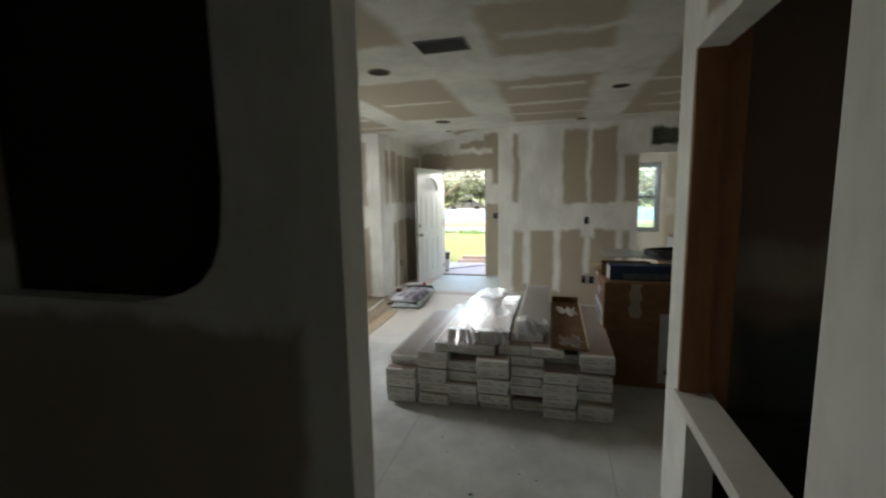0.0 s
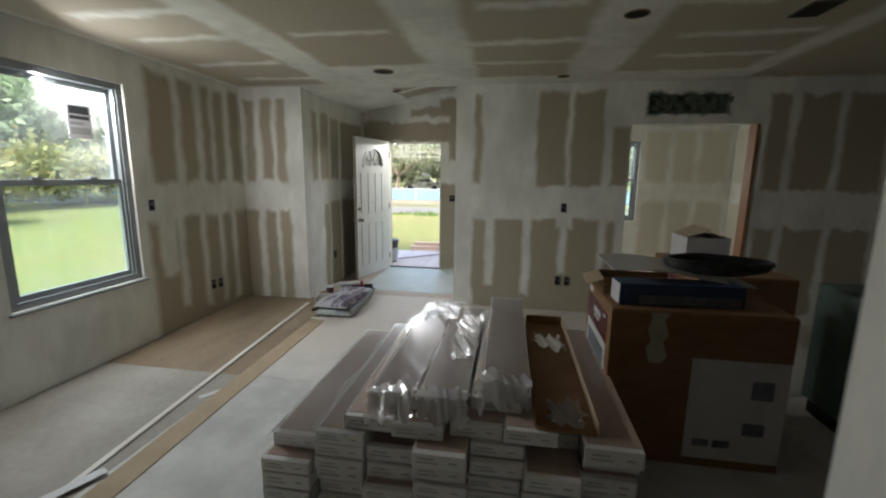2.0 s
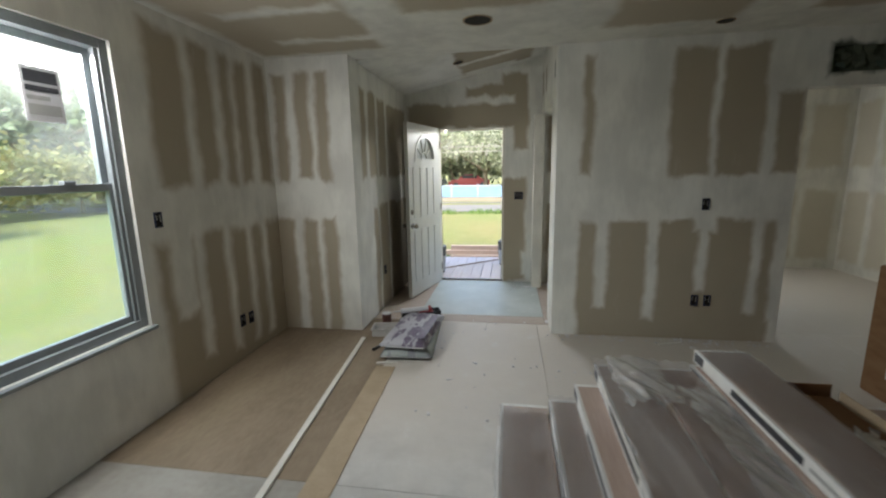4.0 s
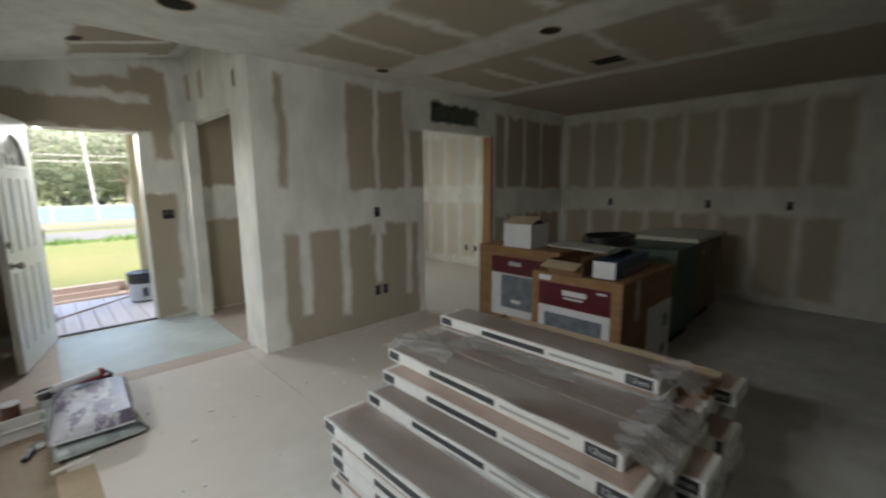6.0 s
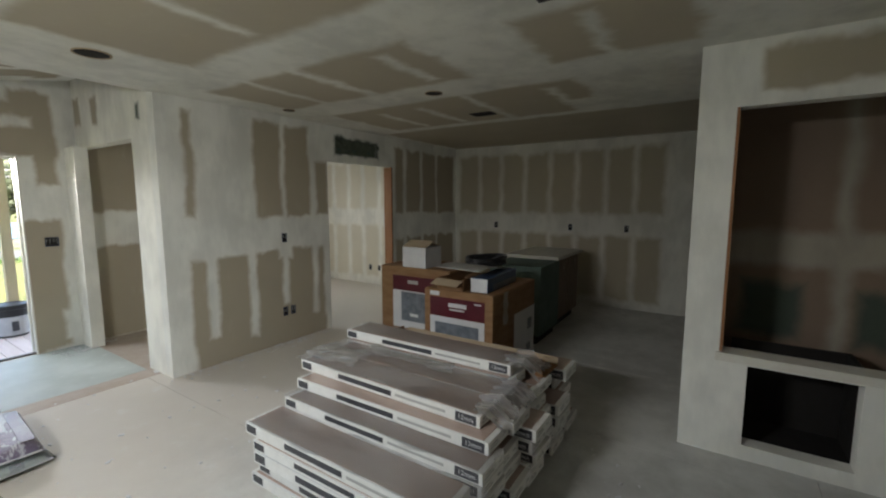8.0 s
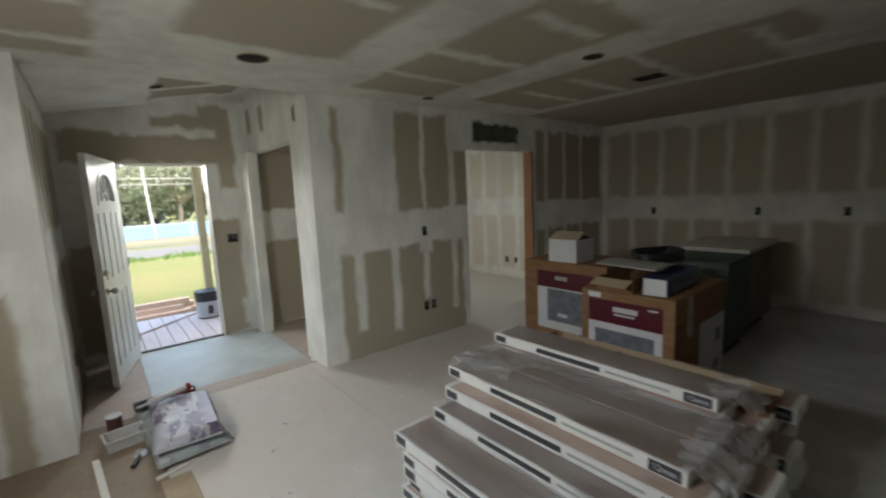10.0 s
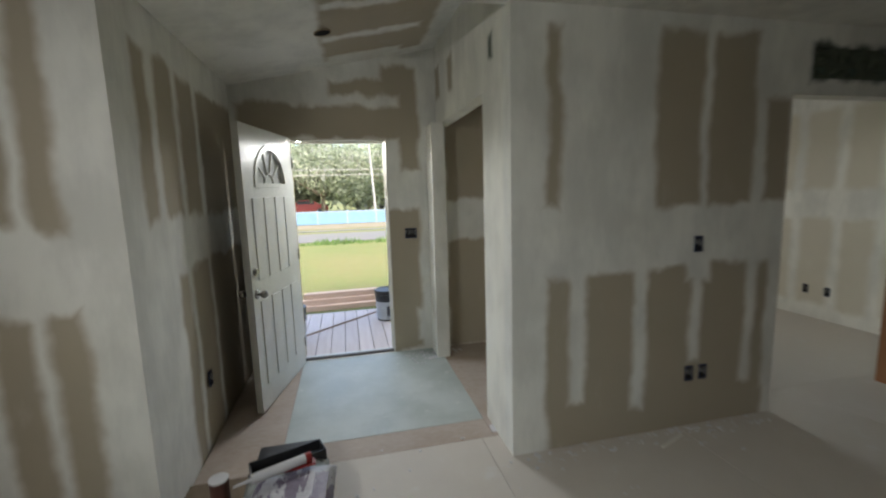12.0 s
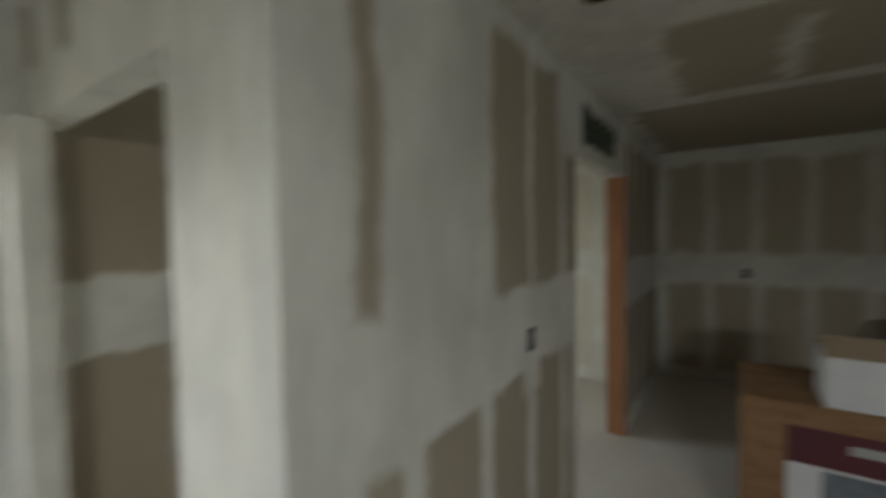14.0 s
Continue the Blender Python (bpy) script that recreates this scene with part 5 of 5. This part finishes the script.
def tree_mesh(seed, height, spread, leaf, moss, leaves=2600):
    """Trunk with limbs, a crown of leaf clumps with gaps, and hanging moss, as three meshes."""
    r = random.Random(seed)
    wood, crown, hang = bmesh.new(), bmesh.new(), bmesh.new()
    tips = []
    fork = height * r.uniform(0.22, 0.32)
    lean = Vector((r.uniform(-.4, .4), r.uniform(-.3, .3), fork))
    tube(wood, (0, 0, 0), lean, height * 0.035, height * 0.024, seg=9)
    for i in range(r.randint(5, 7)):
        a = 2 * math.pi * i / 6 + r.uniform(-.4, .4)
        reach = spread * r.uniform(0.45, 0.8)
        mid = lean + Vector((math.cos(a) * reach * 0.5, math.sin(a) * reach * 0.5, height * r.uniform(0.18, 0.3)))
        end = mid + Vector((math.cos(a) * reach * 0.5, math.sin(a) * reach * 0.5, height * r.uniform(0.08, 0.34)))
        tube(wood, lean, mid, height * 0.017, height * 0.011, seg=7)
        tube(wood, mid, end, height * 0.011, height * 0.004, seg=6)
        tips += [end, mid.lerp(end, 0.55)]
        for _ in range(3):
            tw = mid.lerp(end, r.uniform(0.1, 0.9))
            te = tw + Vector((r.uniform(-1, 1), r.uniform(-1, 1), r.uniform(0.1, 1))) * spread * 0.22
            tube(wood, tw, te, height * 0.005, height * 0.002, seg=5)
            tips.append(te)
    for _ in range(leaves):
        c = r.choice(tips)
        off = Vector((r.gauss(0, 1), r.gauss(0, 1), r.gauss(-0.25, 0.8))) * spread * 0.16
        p = c + off
        s = r.uniform(0.10, 0.26)
        ax = Vector((r.uniform(-1, 1), r.uniform(-1, 1), r.uniform(-1, 1))).normalized()
        bx = ax.orthogonal().normalized() * s * 0.55
        ay = ax * s
        crown.faces.new([crown.verts.new(q) for q in (p - ay, p + bx, p + ay, p - bx)])
    if moss:
        for _ in range(moss):
            c = r.choice(tips) + Vector((r.gauss(0, 1), r.gauss(0, 1), r.uniform(-0.8, 0.2))) * spread * 0.10
            ln, wd = r.uniform(0.5, 1.5), r.uniform(0.02, 0.06)
            a = r.uniform(0, 3.14)
            d = Vector((math.cos(a), math.sin(a), 0)) * wd
            hang.faces.new([hang.verts.new(q) for q in (c - d, c + d, c + d * 0.4 + Vector((0.05, 0, -ln)), c - d * 0.3 + Vector((0, 0.05, -ln * 0.9)))])
    return mesh_of("trunk", wood, M_BARK), mesh_of("crown", crown, leaf), (mesh_of("hanging_moss", hang, M_MOSS) if moss else None)


def tree(meshes, x, y, rz, scale, label, group):
    ob = base("tree", (x, y, G), label, "tree", group)
    ob.matrix_world = pose(x, y, G, 0, 0, rz) @ Matrix.Scale(scale, 4)
    for nm, me in zip(("trunk", "crown", "hanging_moss"), meshes):
        if me:
            o = new(nm, me)
            o.parent = ob
            if nm != "trunk":
                o["kind"] = "stuff"
    return ob


rt = random.Random(11)
kinds = [tree_mesh(s, 8.5, 7.5, M_LEAF, 900, 5200) for s in (1, 2, 3)]
for i in range(20):
    tree(kinds[i % 3], -30 + 3.4 * i + rt.uniform(-1, 1), 40 + rt.uniform(-2, 10), rt.uniform(0, 360), rt.uniform(0.72, 1.0), "spreading oak tree hung with grey moss", "trees beyond the fence")
ykind = tree_mesh(9, 3.2, 4.2, M_LEAF2, 0, 5200)
gkind = tree_mesh(12, 8.0, 7.0, M_LEAF, 0, 5200)
for i in range(7):
    tree(ykind, -24 + rt.uniform(-1.5, 1.5), 9 + 4.2 * i, rt.uniform(0, 360), rt.uniform(0.8, 1.1), "low bushy tree with yellowing leaves", "trees west of the lawn")
for i in range(8):
    tree(gkind, -31 + rt.uniform(-2, 2), 4 + 5.0 * i, rt.uniform(0, 360), rt.uniform(0.9, 1.3), "tall leafy green tree at the lawn's edge", "trees west of the lawn")

bkind = tree_mesh(21, 3.0, 4.0, M_LEAF, 0, 5200)
for i in range(5):
    tree(bkind, -20 + 7.5 * i + rt.uniform(-1, 1), 44 + rt.uniform(0, 10), rt.uniform(0, 360), rt.uniform(0.9, 1.5), "dense green shrub beneath the oaks", "shrubs beyond the fence")

house = base("neighbour_house", (-15.8, 13.0, G), "small white sided house across the lawn", "house")
part("wall", boxes((-7, 0, -6, 0, 0, 2.6)), M_SIDING, house)
bm = bmesh.new()
v = [bm.verts.new(p) for p in ((-7.3, -6.3, 2.6), (0.3, -6.3, 2.6), (0.3, 0.3, 2.6), (-7.3, 0.3, 2.6), (-7.3, -3, 3.9), (0.3, -3, 3.9))]
for f in ((0, 1, 5, 4), (2, 3, 4, 5), (1, 2, 5), (3, 0, 4), (0, 3, 2, 1)):
    bm.faces.new([v[i] for i in f])
part("roof", bm, M_ROOF, house)
for y in (-1.6, -4.4):
    wv = part("window", boxes((0.0, 0.03, y - 0.45, y + 0.45, 0.9, 2.0)), M_SIDING, house)
    part("pane", boxes((0.031, 0.036, y - 0.38, y + 0.38, 0.97, 1.93)), M_GLASSD, wv)


def parked_car(x, y, rz, paint, label):
    car = base("parked_car", (x, y, G), label, "car", "parked cars", rz=rz)
    bm = bmesh.new()
    prof = [(-2.1, 0.35), (-2.15, 0.75), (-1.9, 0.92), (-1.1, 0.98), (-0.55, 1.42), (0.7, 1.45), (1.35, 1.02), (2.05, 0.9), (2.15, 0.6), (2.1, 0.35)]
    for s in (-0.85, 0.85):
        bm.faces.new([bm.verts.new((px, s, pz)) for px, pz in prof])
    bm.verts.ensure_lookup_table()
    k = len(prof)
    for i in range(k):
        j = (i + 1) % k
        bm.faces.new((bm.verts[i], bm.verts[j], bm.verts[k + j], bm.verts[k + i]))
    part("body", bm, paint, car)
    for s in (-0.862, 0.852):
        part("side_window", boxes((-0.7, 0.85, s, s + 0.01, 1.05, 1.35)), M_GLASSD, car)
    for px in (-1.35, 1.35):
        for s in (-0.86, 0.66):
            part("wheel", tube(bmesh.new(), (px, s, 0.32), (px, s + 0.2, 0.32), 0.32, seg=18), M_BLACK, car)
    return car


parked_car(-4.6, 47.0, 5, M_CAR, "red parked car beyond the fence")
parked_car(2.2, 56.0, -8, M_CAR3, "grey parked car beyond the fence")
parked_car(-9.5, 50.0, 10, M_CAR2, "white parked car beyond the fence")

# ---- floor panels, last ----


def panel(x0, x1, y0, y1, mat):
    g = 0.0015
    ob = part("floor_panel", boxes((x0 + g, x1 - g, y0 + g, y1 - g, -0.016, 0.0)), mat, floor)
    return ob


xs = [-2.47, -1.30, -0.08, 1.14, 2.36, 3.58, 4.8]
ys = [-1.0, 1.91, 4.35, 6.78]
for a, b in zip(xs, xs[1:]):
    for c, e in zip(ys, ys[1:]):
        if c == 4.35:
            e = 6.62
        panel(a, b, c, e, (M_PLY if c > 4 else M_PLY2) if a < -2 else M_FLOOR)
panel(-1.70, -1.27, 6.62, 8.2, M_HALLPLY)
panel(-1.27, 0.0, 6.62, 6.83, M_HALLPLY)
panel(0.0, 1.31, 6.62, 8.2, M_HALLPLY)
teal = panel(-1.27, 0.0, 6.83, 8.2, M_TEAL)
teal["label"] = "grey-green cement board panel in the entry"
panel(1.31, 4.2, 6.62, 9.3, M_FLOOR)
